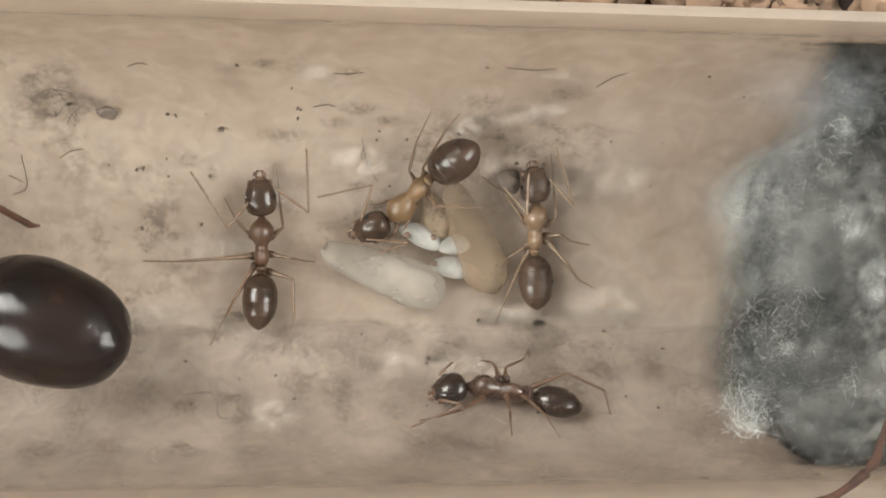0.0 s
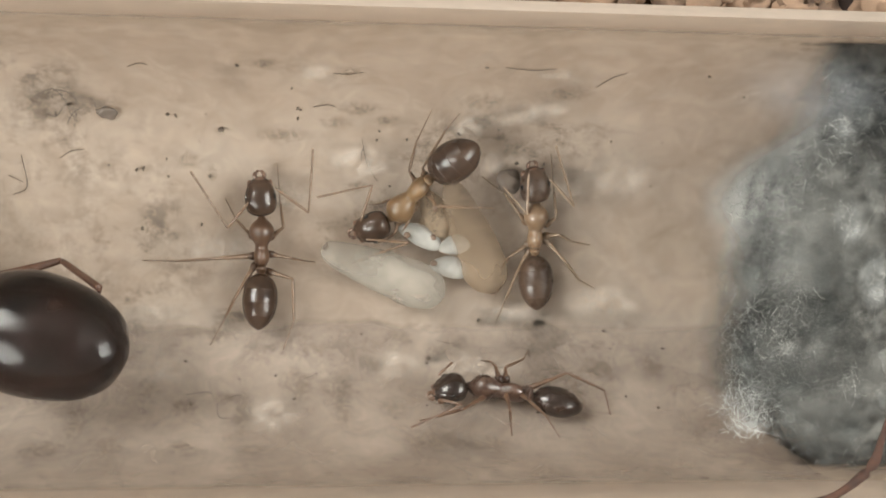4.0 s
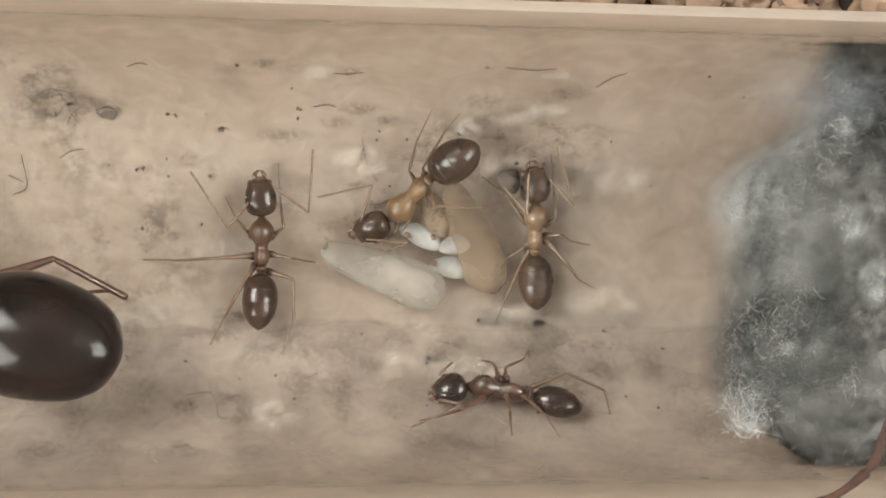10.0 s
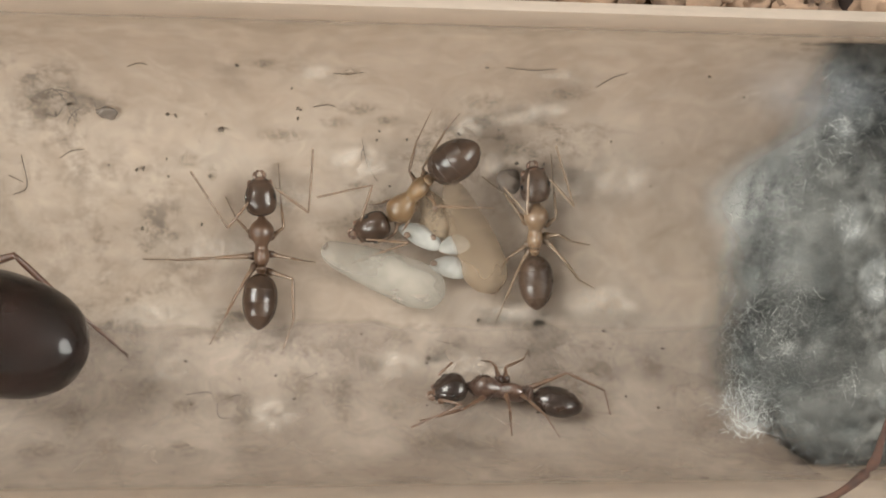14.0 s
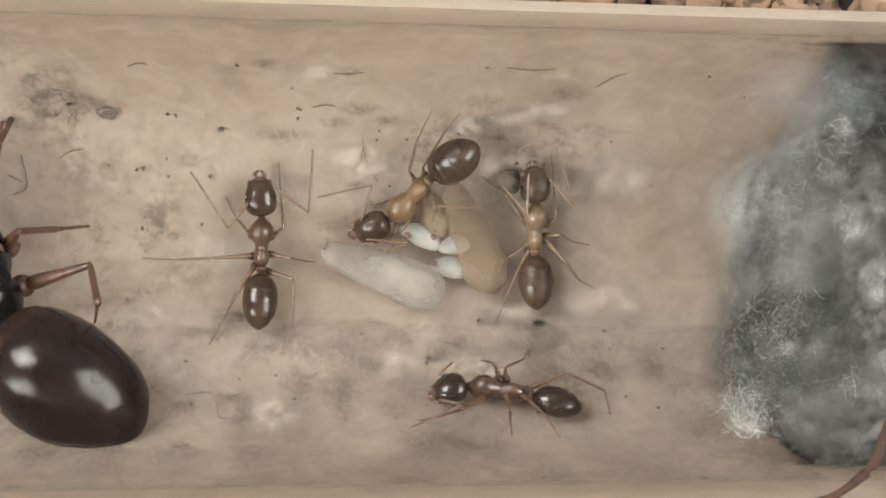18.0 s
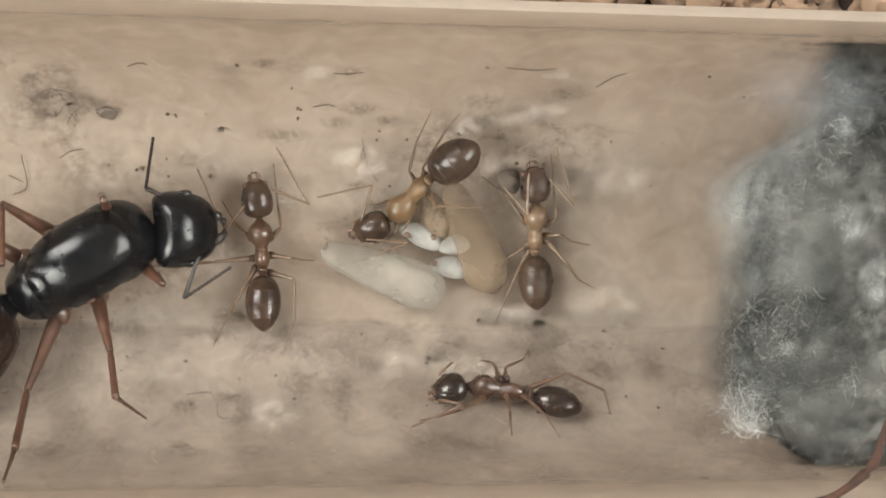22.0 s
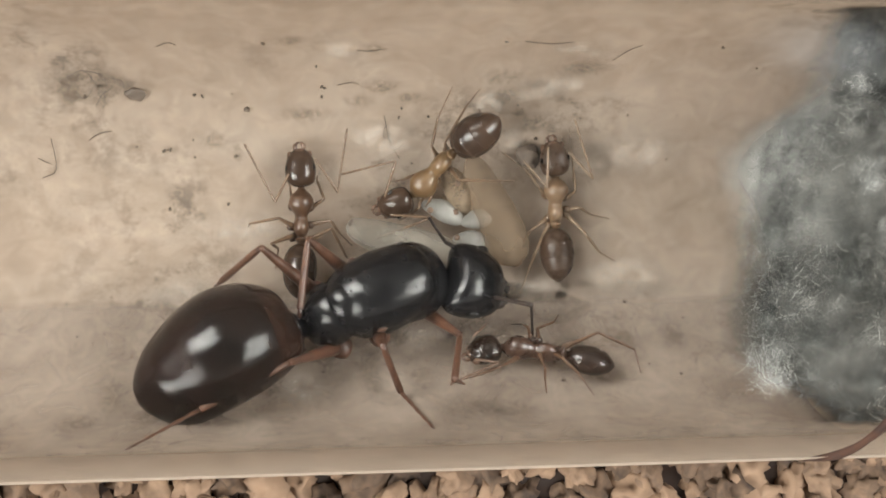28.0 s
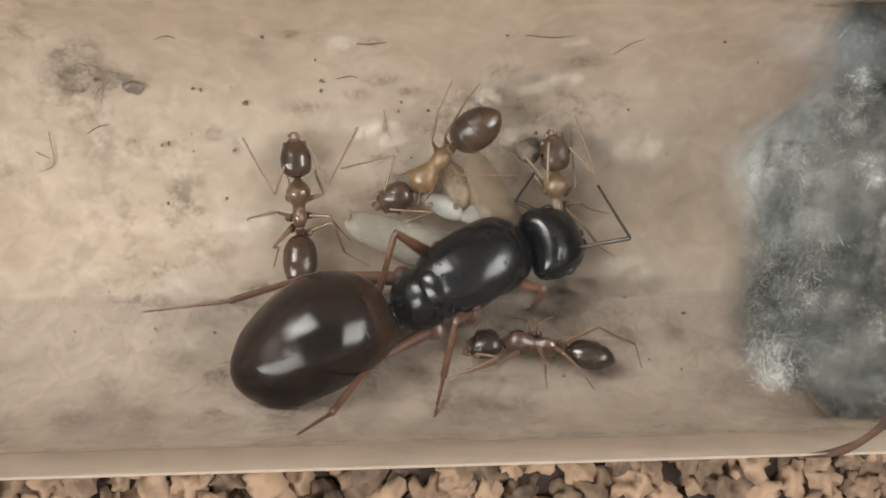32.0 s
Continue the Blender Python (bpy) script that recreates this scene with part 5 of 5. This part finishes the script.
    legs = {"l1": [
    (18, (-16, 1.9, -4.8), (-16, 2.8, -5.1), (-16, 3.7, -6)),
    (19, (-14.6, 1.7, -4.5), (-15.4, 0.9, -5.5), (-16.1, 0.2, -7)),
    (21, (-12.7, 1.7, -3.2), (-13.1, 1.7, -5.7), (-13.4, 1.7, -7.9)),
    (22, (-12, 1.6, -3.2), (-12.5, 1.6, -5.7), (-12.8, 1.6, -7.9)),
    (23, (-9.3, -0.2, -3.3), (-9.8, -0.2, -5.8), (-10.1, -0.2, -8)),
    (24, (-6, -2.5, -2.9), (-8.5, -2.6, -4.4), (-11, -2.8, -6.4)),
    (24.5, (-3.3, -3.1, -2.5), (-5.7, -3.3, -4), (-8.1, -3.5, -6.1)),
    (25, (-1, -2.9, -2.7), (-3.4, -3.2, -4), (-5.7, -3.6, -6)),
    (25.5, (-0.8, -2.9, -2.8), (-3.2, -3.3, -4.1), (-5.6, -3.7, -6)),
    (27.5, (0, -2.3, -6.2), (-2.5, -2.7, -6), (-5.1, -3.1, -6.3)),
    (28, (0.1, -1.9, -5.7), (-2.4, -2.6, -5.7), (-4.9, -3.3, -6.2)),
    (29, (0.4, -1.7, -5.5), (-2.1, -2.4, -5.6), (-4.7, -3, -6.3)),
    (30, (0.9, -1.5, -5.9), (-1.7, -2.3, -5.8), (-4.3, -3.1, -6.3)),
    (31, (2.1, -0.8, -5.2), (-0.3, -1.8, -5.5), (-2.7, -2.8, -6.4)),
    (32, (3.2, -1.1, -6.3), (0.7, -2.1, -6), (-1.8, -3.1, -6.3)),
    ], "l2": [
    (20.5, (-14.9, 2, -3.6), (-15.7, 2.5, -4.7), (-16.5, 2.9, -6.4)),
    (23, (-14.9, 0.2, -5), (-15.2, -0.1, -2.6), (-15.4, -0.2, -2.3)),
    (23.5, (-13.9, -0.4, -4.6), (-16.1, -0.1, -5.9), (-17.1, -0, -7.5)),
    (24, (-12.2, -1.4, -4.5), (-14.6, -0.9, -4), (-15.8, -0.6, -4.7)),
    (25, (-6.7, -1.1, -3.5), (-8.1, -2.3, -5.2), (-8.7, -2.1, -7.5)),
    (28, (-6.1, -0.6, -3.4), (-6.4, -3.1, -3.1), (-6.5, -4.3, -3.9)),
    (29, (-6, -0.5, -3.3), (-6.3, -3, -3), (-6.5, -4.2, -3.9)),
    (30, (-5.8, -0.7, -3.5), (-5.5, -2.4, -5.3), (-5.3, -3.3, -7.1)),
    (31, (-3.6, -0.7, -3), (-3.6, 1, -4.8), (-3.8, 1.7, -7.1)),
    (32, (-3, -0.6, -3.3), (-3.5, -2.8, -4.4), (-3.7, -3.9, -5.9)),
    ], "l3": [
    (22.5, (-16.6, -0.1, -3.6), (-17.6, -0.7, -5), (-18.7, -1.3, -6.9)),
    (24, (-12.9, -0.8, -2.9), (-15, -2.2, -5), (-16.1, -2.9, -7)),
    (24.5, (-11.3, -2.2, -3.9), (-14.4, -2.7, -3.2), (-16.1, -3.2, -5.8)),
    (25, (-7.8, -0.9, -3), (-9.5, -2.4, -5.5), (-10.3, -3.2, -7.7)),
    (28, (-7.7, -0.9, -3.1), (-9.3, -2.3, -5.7), (-10, -3, -8)),
    (29, (-7.7, -0.8, -3.2), (-9, -2, -6), (-9.6, -2.6, -8.4)),
    (30, (-7.6, -1, -3.7), (-8.9, -2.1, -6.6), (-9.5, -2.7, -9)),
    (30.5, (-7.3, -1.2, -3.6), (-9.4, -2.5, -5.8), (-12.2, -3.7, -6.7)),
    (31, (-6.8, -1.5, -5), (-9.7, -3.1, -4.6), (-12.2, -3.6, -6.4)),
    (32, (-5.7, -2.2, -5), (-8.9, -3.1, -4.6), (-12, -3.5, -5.1)),
    ], "r1": [
    (19, (-14.6, 1.7, -3.6), (-15.7, 0.3, -5.3), (-16.3, -0.4, -7.1)),
    (19.5, (-12.2, 0.4, -3.6), (-13.8, -0.4, -5.4), (-14.5, -0.8, -7.3)),
    (20, (-11.6, 0.1, -3.4), (-12.1, 0.1, -5.8), (-12.3, 0.1, -8)),
    (21, (-10.6, -1.3, -3.4), (-11.1, -1.3, -5.9), (-11.3, -1.3, -8.1)),
    (22, (-10, -1.3, -3.2), (-10.5, -1.3, -5.7), (-10.7, -1.3, -7.9)),
    (22.5, (-10.3, -2.3, -2.9), (-9, -3.2, -4.8), (-7.1, -3.6, -5.8)),
    (23, (-9.1, -3, -2.8), (-9.6, -3, -5.3), (-9.9, -3, -7.5)),
    (23.5, (-8.1, -3.4, -2.4), (-6.7, -4.2, -4.4), (-6.1, -4.5, -6.4)),
    (24, (-6.5, -4.2, -1.8), (-4.3, -5.4, -2), (-3.4, -6.2, -3.9)),
    (24.5, (-4.6, -4.3, -1.1), (-3.6, -5.9, -2.8), (-2.9, -6.5, -4.8)),
    (25, (-1.4, -5, -1.8), (-1.1, -5.2, 0.7), (-1, -5.3, 1)),
    (28, (-0.8, -4, -2.3), (-1.3, -5.2, -0.2), (-0.7, -5.7, -2.2)),
    (29, (-1.1, -3, -2.3), (-0.2, -4.3, -4.2), (-0, -5.3, -6.2)),
    (30, (-0.7, -3.1, -2.3), (0.2, -4.4, -4.2), (-0.1, -5.4, -6.1)),
    (31, (1.5, -2.5, -2.7), (2.2, -3.5, -4.9), (3.4, -3.7, -6.8)),
    (32, (2.2, -2.6, -2.6), (2.3, -3.5, -4.9), (2.3, -4, -7.1)),
    ], "r2": [
    (18, (-14.8, 0.5, -3.1), (-14, 0.4, -5.5), (-12.9, 0.4, -7.6)),
    (18.5, (-13.1, -0.6, -4.7), (-11.6, -1, -2.8), (-11.4, -1.1, -5.2)),
    (19, (-13, -0.9, -4.4), (-11.6, -2, -6.2), (-11.1, -2.8, -8.4)),
    (19.5, (-12.4, -2.2, -4.4), (-11.6, -3.2, -2.3), (-11.6, -4, -4.6)),
    (20, (-12.7, -3.4, -4.1), (-11.6, -5.1, -2.6), (-10.8, -6.2, -4.6)),
    (21, (-12.4, -3.9, -3.9), (-11.4, -5, -1.8), (-10.6, -6.1, -3.8)),
    (22, (-11.8, -3.7, -3.3), (-11.3, -4.8, -1.1), (-10.6, -5.9, -3.1)),
    (23, (-11.7, -3.9, -2.3), (-11, -6.2, -3.2), (-10, -7.6, -1.6)),
    (23.5, (-11.4, -3.6, -1.7), (-10.6, -6, -2.2), (-9.8, -7.2, -0.3)),
    (24, (-10, -4.2, -1.3), (-10, -6.5, -2.3), (-9.7, -7.3, -0.1)),
    (24.5, (-8.2, -4.5, -1.3), (-8.6, -5.6, 0.9), (-9.8, -7.2, -0.4)),
    (25, (-4.3, -4.4, -0.8), (-3.5, -6.1, -2.4), (-2.6, -7, -0.4)),
    (28, (-3.6, -4.2, -1.4), (-2.9, -6, -2.9), (-1.9, -7, -1)),
    (29, (-3.5, -3.9, -1.6), (-2.9, -5.8, -3.2), (-2, -7, -1.3)),
    (30, (-3.1, -3.9, -1.6), (-2.6, -5.8, -3.1), (-1.9, -7.1, -1.2)),
    (31, (-2, -3.7, -1.9), (-2, -5.5, -3.6), (-1.9, -7.1, -1.8)),
    (32, (-1, -3.6, -2), (-1.3, -5.8, -3.2), (-1.9, -7.1, -1.3)),
    ], "r3": [
    (0, (-16.5, 1.8, -3.6), (-15.1, 0.5, -6.2), (-14.7, 0.2, -9.4)),
    (0.5, (-17.3, 2.2, -4.9), (-14.8, 0.1, -5.2), (-14.6, -0.1, -8.4)),
    (1, (-15.7, -0.9, -2.5), (-14.2, 1.1, -4.7), (-12.1, 1.8, -6.9)),
    (1.5, (-15.6, -1, -2.5), (-14.5, 0.8, -5.1), (-12.5, 1.6, -7.4)),
    (2, (-14, -0.4, -4.2), (-12.7, -2.8, -6), (-10.8, -4.9, -4.4)),
    (2.5, (-13.8, -0.8, -5.9), (-12.1, -1.5, -3.2), (-12.7, -2.2, -6.3)),
    (3, (-13.9, -0.9, -5.9), (-12.1, -1.6, -3.2), (-12.7, -2.3, -6.3)),
    (6, (-14, -0.7, -5.9), (-12.2, -1.2, -3.2), (-12.7, -2.1, -6.2)),
    (9, (-14, -0.7, -5.9), (-12.3, -1.2, -3.2), (-12.9, -2.1, -6.2)),
    (11, (-13.8, -0.5, -6.2), (-13.3, -1.3, -6.2), (-12.8, -2.1, -6.7)),
    (12, (-14.5, -0.4, -5.4), (-12.4, -1.7, -3.3), (-10.6, -3.8, -5)),
    (13, (-15, -0.3, -4.2), (-13, -1.6, -1.9), (-11.4, -3.6, -3.8)),
    (14, (-15.4, -0.3, -3.8), (-14.2, -2, -6.4), (-11.8, -4.1, -6.4)),
    (17, (-14.8, -1.2, -6.2), (-13.8, -2.4, -5.8), (-12.7, -3.6, -6)),
    (18, (-12.6, -0.7, -3.9), (-11.8, -1.6, -0.8), (-12.4, -2.7, -3.7)),
    (18.5, (-13.1, -1.9, -3.6), (-11.4, -4.3, -5.2), (-10.2, -4.8, -2.3)),
    (19, (-12.8, -2.9, -4.1), (-11.2, -4.3, -1.6), (-10.6, -6.6, -3.6)),
    (19.5, (-14, -3.1, -2.8), (-12, -3.8, -0.3), (-10.6, -6, -2.1)),
    (20, (-15.1, -4.4, -2.9), (-14.6, -5.9, -0.1), (-13.9, -6.4, 3)),
    (21, (-15, -4.7, -3.1), (-14.5, -5.9, -0.1), (-13.9, -6.4, 3)),
    (22, (-14.6, -5, -3.2), (-14.3, -6.2, -0.2), (-13.9, -6.4, 3)),
    (23, (-14.2, -5.1, -2.3), (-14, -6.4, 0.7), (-13.7, -6.2, 3.9)),
    (23.5, (-13, -4.5, -1.3), (-13.3, -5.3, 1.9), (-14.6, -7.3, -0.2)),
    (24, (-12.8, -5, -1.5), (-13.3, -6.3, 1.5), (-13.6, -6, 4.7)),
    (24.5, (-9.9, -4.9, -0.8), (-10.8, -5.8, 2.2), (-13.3, -7.2, 0.7)),
    (25, (-7.6, -4.7, -1.1), (-10.4, -6.4, -1.9), (-12.6, -7.4, 0.1)),
    (25.5, (-7.5, -4.7, -1.2), (-10.3, -6.4, -2), (-12.7, -7.4, -0.2)),
    (28, (-6.8, -4.7, -1.4), (-9.7, -6.1, -0.9), (-11.9, -6.9, 1.4)),
    (29, (-6.8, -4.6, -1.7), (-9.6, -6.1, -2.5), (-12.2, -7.3, -1.1)),
    (30, (-6.4, -4.5, -1.9), (-9.2, -6.2, -2.6), (-12.1, -7.5, -1.9)),
    (31, (-5.6, -5.4, -3.9), (-8.4, -7.1, -3.5), (-11.6, -7.6, -2.9)),
    (31.5, (-3.9, -5, -2), (-5.1, -6, 0.9), (-6.4, -6.2, 3.8)),
    (32, (-3.9, -5.1, -2.5), (-5.4, -6.3, 0.2), (-6.5, -6.3, 3.2)),
    ]}
    times = [b[0] for b in body]
    poses = {}
    for t, x, y, z, roll, heading in body:
        poses[t] = pose(x * MM, y * MM, z * MM) @ pose(0, 0, 0, roll) @ pose(0, 0, 0, 0, 0, heading)
    walk(queen, [(t, poses[t]) for t in times])
    walk(queen_gaster, [(t, pose(-2.95 * MM, 0, -0.3 * MM, 0, 0, 180 + yaw) @ pose(0, 0, 0, 0, -pitch, 0) @ pose(0, 0, 0, 25 * min(1.0, max(0.0, t - 23)))) for t, yaw, pitch in gaster])
    head_pose = {t: pose(2.83 * MM, -0.45 * MM * min(1.0, max(0.0, t - 18.5)), 0.0) @ pose(0, 0, 0, 0, 0, value_at(head, t)[0]) @ pose(0, 0, 0, 0, 16, 0) for t in times}
    walk(queen_head, [(t, head_pose[t]) for t in times])

    def target(rows, t, to_local, rest):
        """Where two joints are wanted, in the queen's space; at rest before the first row."""
        if t < rows[0][0] - 0.3:
            return [Vector(p) for p in rest]
        ts = [r[0] for r in rows]
        return [to_local @ Vector([float(np.interp(t, ts, [r[j][c] for r in rows])) for c in range(3)]) for j in range(1, len(rows[0]))]

    for k, segments in queen_legs.items():
        lengths = LENGTHS[k[1]]
        a, c = REST["l" + k[1]]
        rest = [a, tuple((p + q) / 2 for p, q in zip(a, c)), c]
        if k[0] == "r":
            rest = [(x, -y, z) for x, y, z in rest]
        keyed = ([], [], [])
        for t in times:
            local = poses[t].copy()
            local.translation = local.translation / MM
            joint = Vector(HIPS[k])
            for rows, wanted, length in zip(keyed, target(legs[k], t, local.inverted(), rest), lengths):
                end = joint + (wanted - joint).normalized() * length
                rows.append((t, aim(joint, end)))
                joint = end
        for ob, rows in zip(segments, keyed):
            walk(ob, rows)
    for k, segments in queen_feelers.items():
        s = 1 if k == "l" else -1
        keyed = ([], [])
        for t in times:
            local = poses[t].copy()
            local.translation = local.translation / MM
            hm = head_pose[t].copy()
            hm.translation = hm.translation / MM
            root = hm @ Vector(SOCKETS[k])
            elbow_w, tip_w = target(feelers[k], t, local.inverted(), ((4.6, s * 2.2, 1.2), (7.0, s * 2.0, 0.0)))
            elbow = root + (elbow_w - root).normalized() * SCAPE
            keyed[0].append((t, aim(root, elbow)))
            keyed[1].append((t, aim(elbow, tip_w)))
        for ob, rows in zip(segments, keyed):
            walk(ob, rows)
    still = worker_d["root"].matrix_basis.copy()
    walk(worker_d["root"], [(t, pose(dx * MM, dy * MM, dz * MM) @ still) for t, dx, dy, dz in ((0, 0, 0, 0), (25.5, 0, 0, 0), (27.8, 0.3, 0.26, -0.18), (32.0, 0.32, 0.3, -0.2))])
    ant = worker_a["root"]
    base = ant.matrix_basis.copy()
    shifts = ((0, 0, 0, 0), (20.2, 0, 0, 0), (20.5, -0.02, -0.02, 1), (21.5, -0.02, -0.06, 4), (23.0, 0.05, -0.05, 3), (23.5, 0.32, 0.16, -4), (24.5, 0.3, 0.3, 2), (25.5, 0.45, 0.25, 0), (27.5, 0.5, 0.25, -1), (32.0, 0.45, 0.4, 2))
    spots = {t: pose(dx * MM, dy * MM, 0.02 * MM) @ base @ pose(0, 0, 0, 0, 0, turn) for t, dx, dy, turn in shifts}
    walk(ant, list(spots.items()))
    first = base.inverted()

    def spot_local(t, p):
        """A point of the world, in millimetres, in the worker's space at t."""
        ts = [r[0] for r in shifts]
        dx, dy, turn = (float(np.interp(t, ts, [r[c] for r in shifts])) for c in (1, 2, 3))
        m = pose(dx * MM, dy * MM, 0.02 * MM) @ base @ pose(0, 0, 0, 0, 0, turn)
        return (m.inverted() @ (Vector(p) * MM)) / MM

    feels = ([
        (0, (-8.02, 0.49, -5.69), (-9.33, 2.54, -5.47)),
        (19.8, (-8.02, 0.49, -5.69), (-9.33, 2.54, -5.47)),
        (22, (-7.99, 0.56, -5.87), (-8.67, 1.68, -5.97)),
        (23, (-8.09, 0.67, -5.86), (-8.71, 1.58, -6)),
        (23.5, (-7.12, 0.57, -5.87), (-7.94, 1.59, -5.99)),
        (24.5, (-7.16, 0.82, -5.84), (-7.86, 1.38, -6.04)),
        (25.5, (-7.16, 0.57, -5.87), (-8.74, 2.24, -5.78)),
        (29, (-7.17, 0.93, -5.83), (-8.3, 2.9, -5.48)),
        (32, (-7.17, 0.89, -5.83), (-8.46, 2.91, -5.47)),
    ], [
        (0, (-5.11, 1.08, -5.8), (-5.2, 3.45, -5.15)),
        (0.9, (-5.11, 1.08, -5.8), (-4.97, 3.45, -5.15)),
        (20, (-5.11, 1.08, -5.8), (-4.97, 3.45, -5.15)),
        (20.5, (-5.07, 1.27, -5.76), (-5.5, 3.38, -5.2)),
        (21.5, (-5.12, 1.75, -5.64), (-6.7, 3.42, -5.17)),
        (22.5, (-5.22, 1.08, -5.8), (-5.66, 3.03, -5.41)),
        (23, (-5.22, 1.08, -5.8), (-5.66, 3.03, -5.41)),
        (23.5, (-5.23, 0.7, -5.86), (-4.21, 1.43, -6.03)),
        (24, (-4.66, 1.33, -5.75), (-4.39, 3.54, -5.09)),
        (24.5, (-4.94, 1.96, -5.57), (-5.4, 4.09, -4.66)),
        (25, (-4.64, 2.36, -5.41), (-5.22, 4.67, -4.07)),
        (25.5, (-4.67, 1.65, -5.67), (-4.66, 3.9, -4.82)),
        (27.5, (-5.02, 1.26, -5.76), (-4.88, 3.33, -5.23)),
        (29, (-5.2, 0.98, -5.82), (-3.94, 2.9, -5.48)),
        (32, (-5.3, 1.09, -5.8), (-4.16, 3.23, -5.29)),
    ])
    for (socket, length, scape, funiculus), rows in zip(worker_a["antennae"], feels):
        root = (first @ (Vector(socket) * MM)) / MM
        keyed = ([], [])
        for t, e, f in rows:
            e, f = spot_local(t, e), spot_local(t, f)
            elbow = root + (e - root).normalized() * length
            keyed[0].append((t, aim(root, elbow)))
            keyed[1].append((t, aim(elbow, f)))
        walk(scape, keyed[0])
        walk(funiculus, keyed[1])
    steps = (
        ((-6.66, 0.73, -6.07), (-6.71, 1.1, -6.53), (-6.83, 1.48, -6.92)), ((-5.51, 0.69, -6.08), (-5.65, 1.25, -6.51), (-5.69, 1.57, -6.9)),
        ((-7.2, 0.1, -4.9), (-7.9, -0.1, -5.8), (-8.3, -0.3, -7.0)), ((-5.34, -0.11, -6.09), (-4.67, -0.87, -6.52), (-3.98, -1.52, -6.84)),
        ((-6.77, -0.69, -6.04), (-7.0, -1.29, -6.45), (-7.32, -2.02, -6.71)), ((-5.29, -0.42, -6.07), (-4.86, -1.02, -6.5), (-4.43, -1.67, -6.81)),
    )
    for ((h, k, ankle, f), femur, tibia, tarsus), later in zip(worker_a["legs"], steps):
        hip, knee, ank, foot = ((first @ (Vector(p) * MM)) / MM for p in (h, k, ankle, f))
        lengths = (knee - hip).length, (ank - knee).length, (foot - ank).length
        keyed = ([], [], [])
        for t in (0, 20.5, 22.9, 23.4, 24.5, 25.5, 27.5, 32.0):
            joint = hip
            for rows, wanted, length in zip(keyed, (k, ankle, f) if t < 23 else later, lengths):
                end = joint + (spot_local(t, wanted) - joint).normalized() * length
                rows.append((t, aim(joint, end)))
                joint = end
        for ob, rows in zip((femur, tibia, tarsus), keyed):
            walk(ob, rows)


motions()
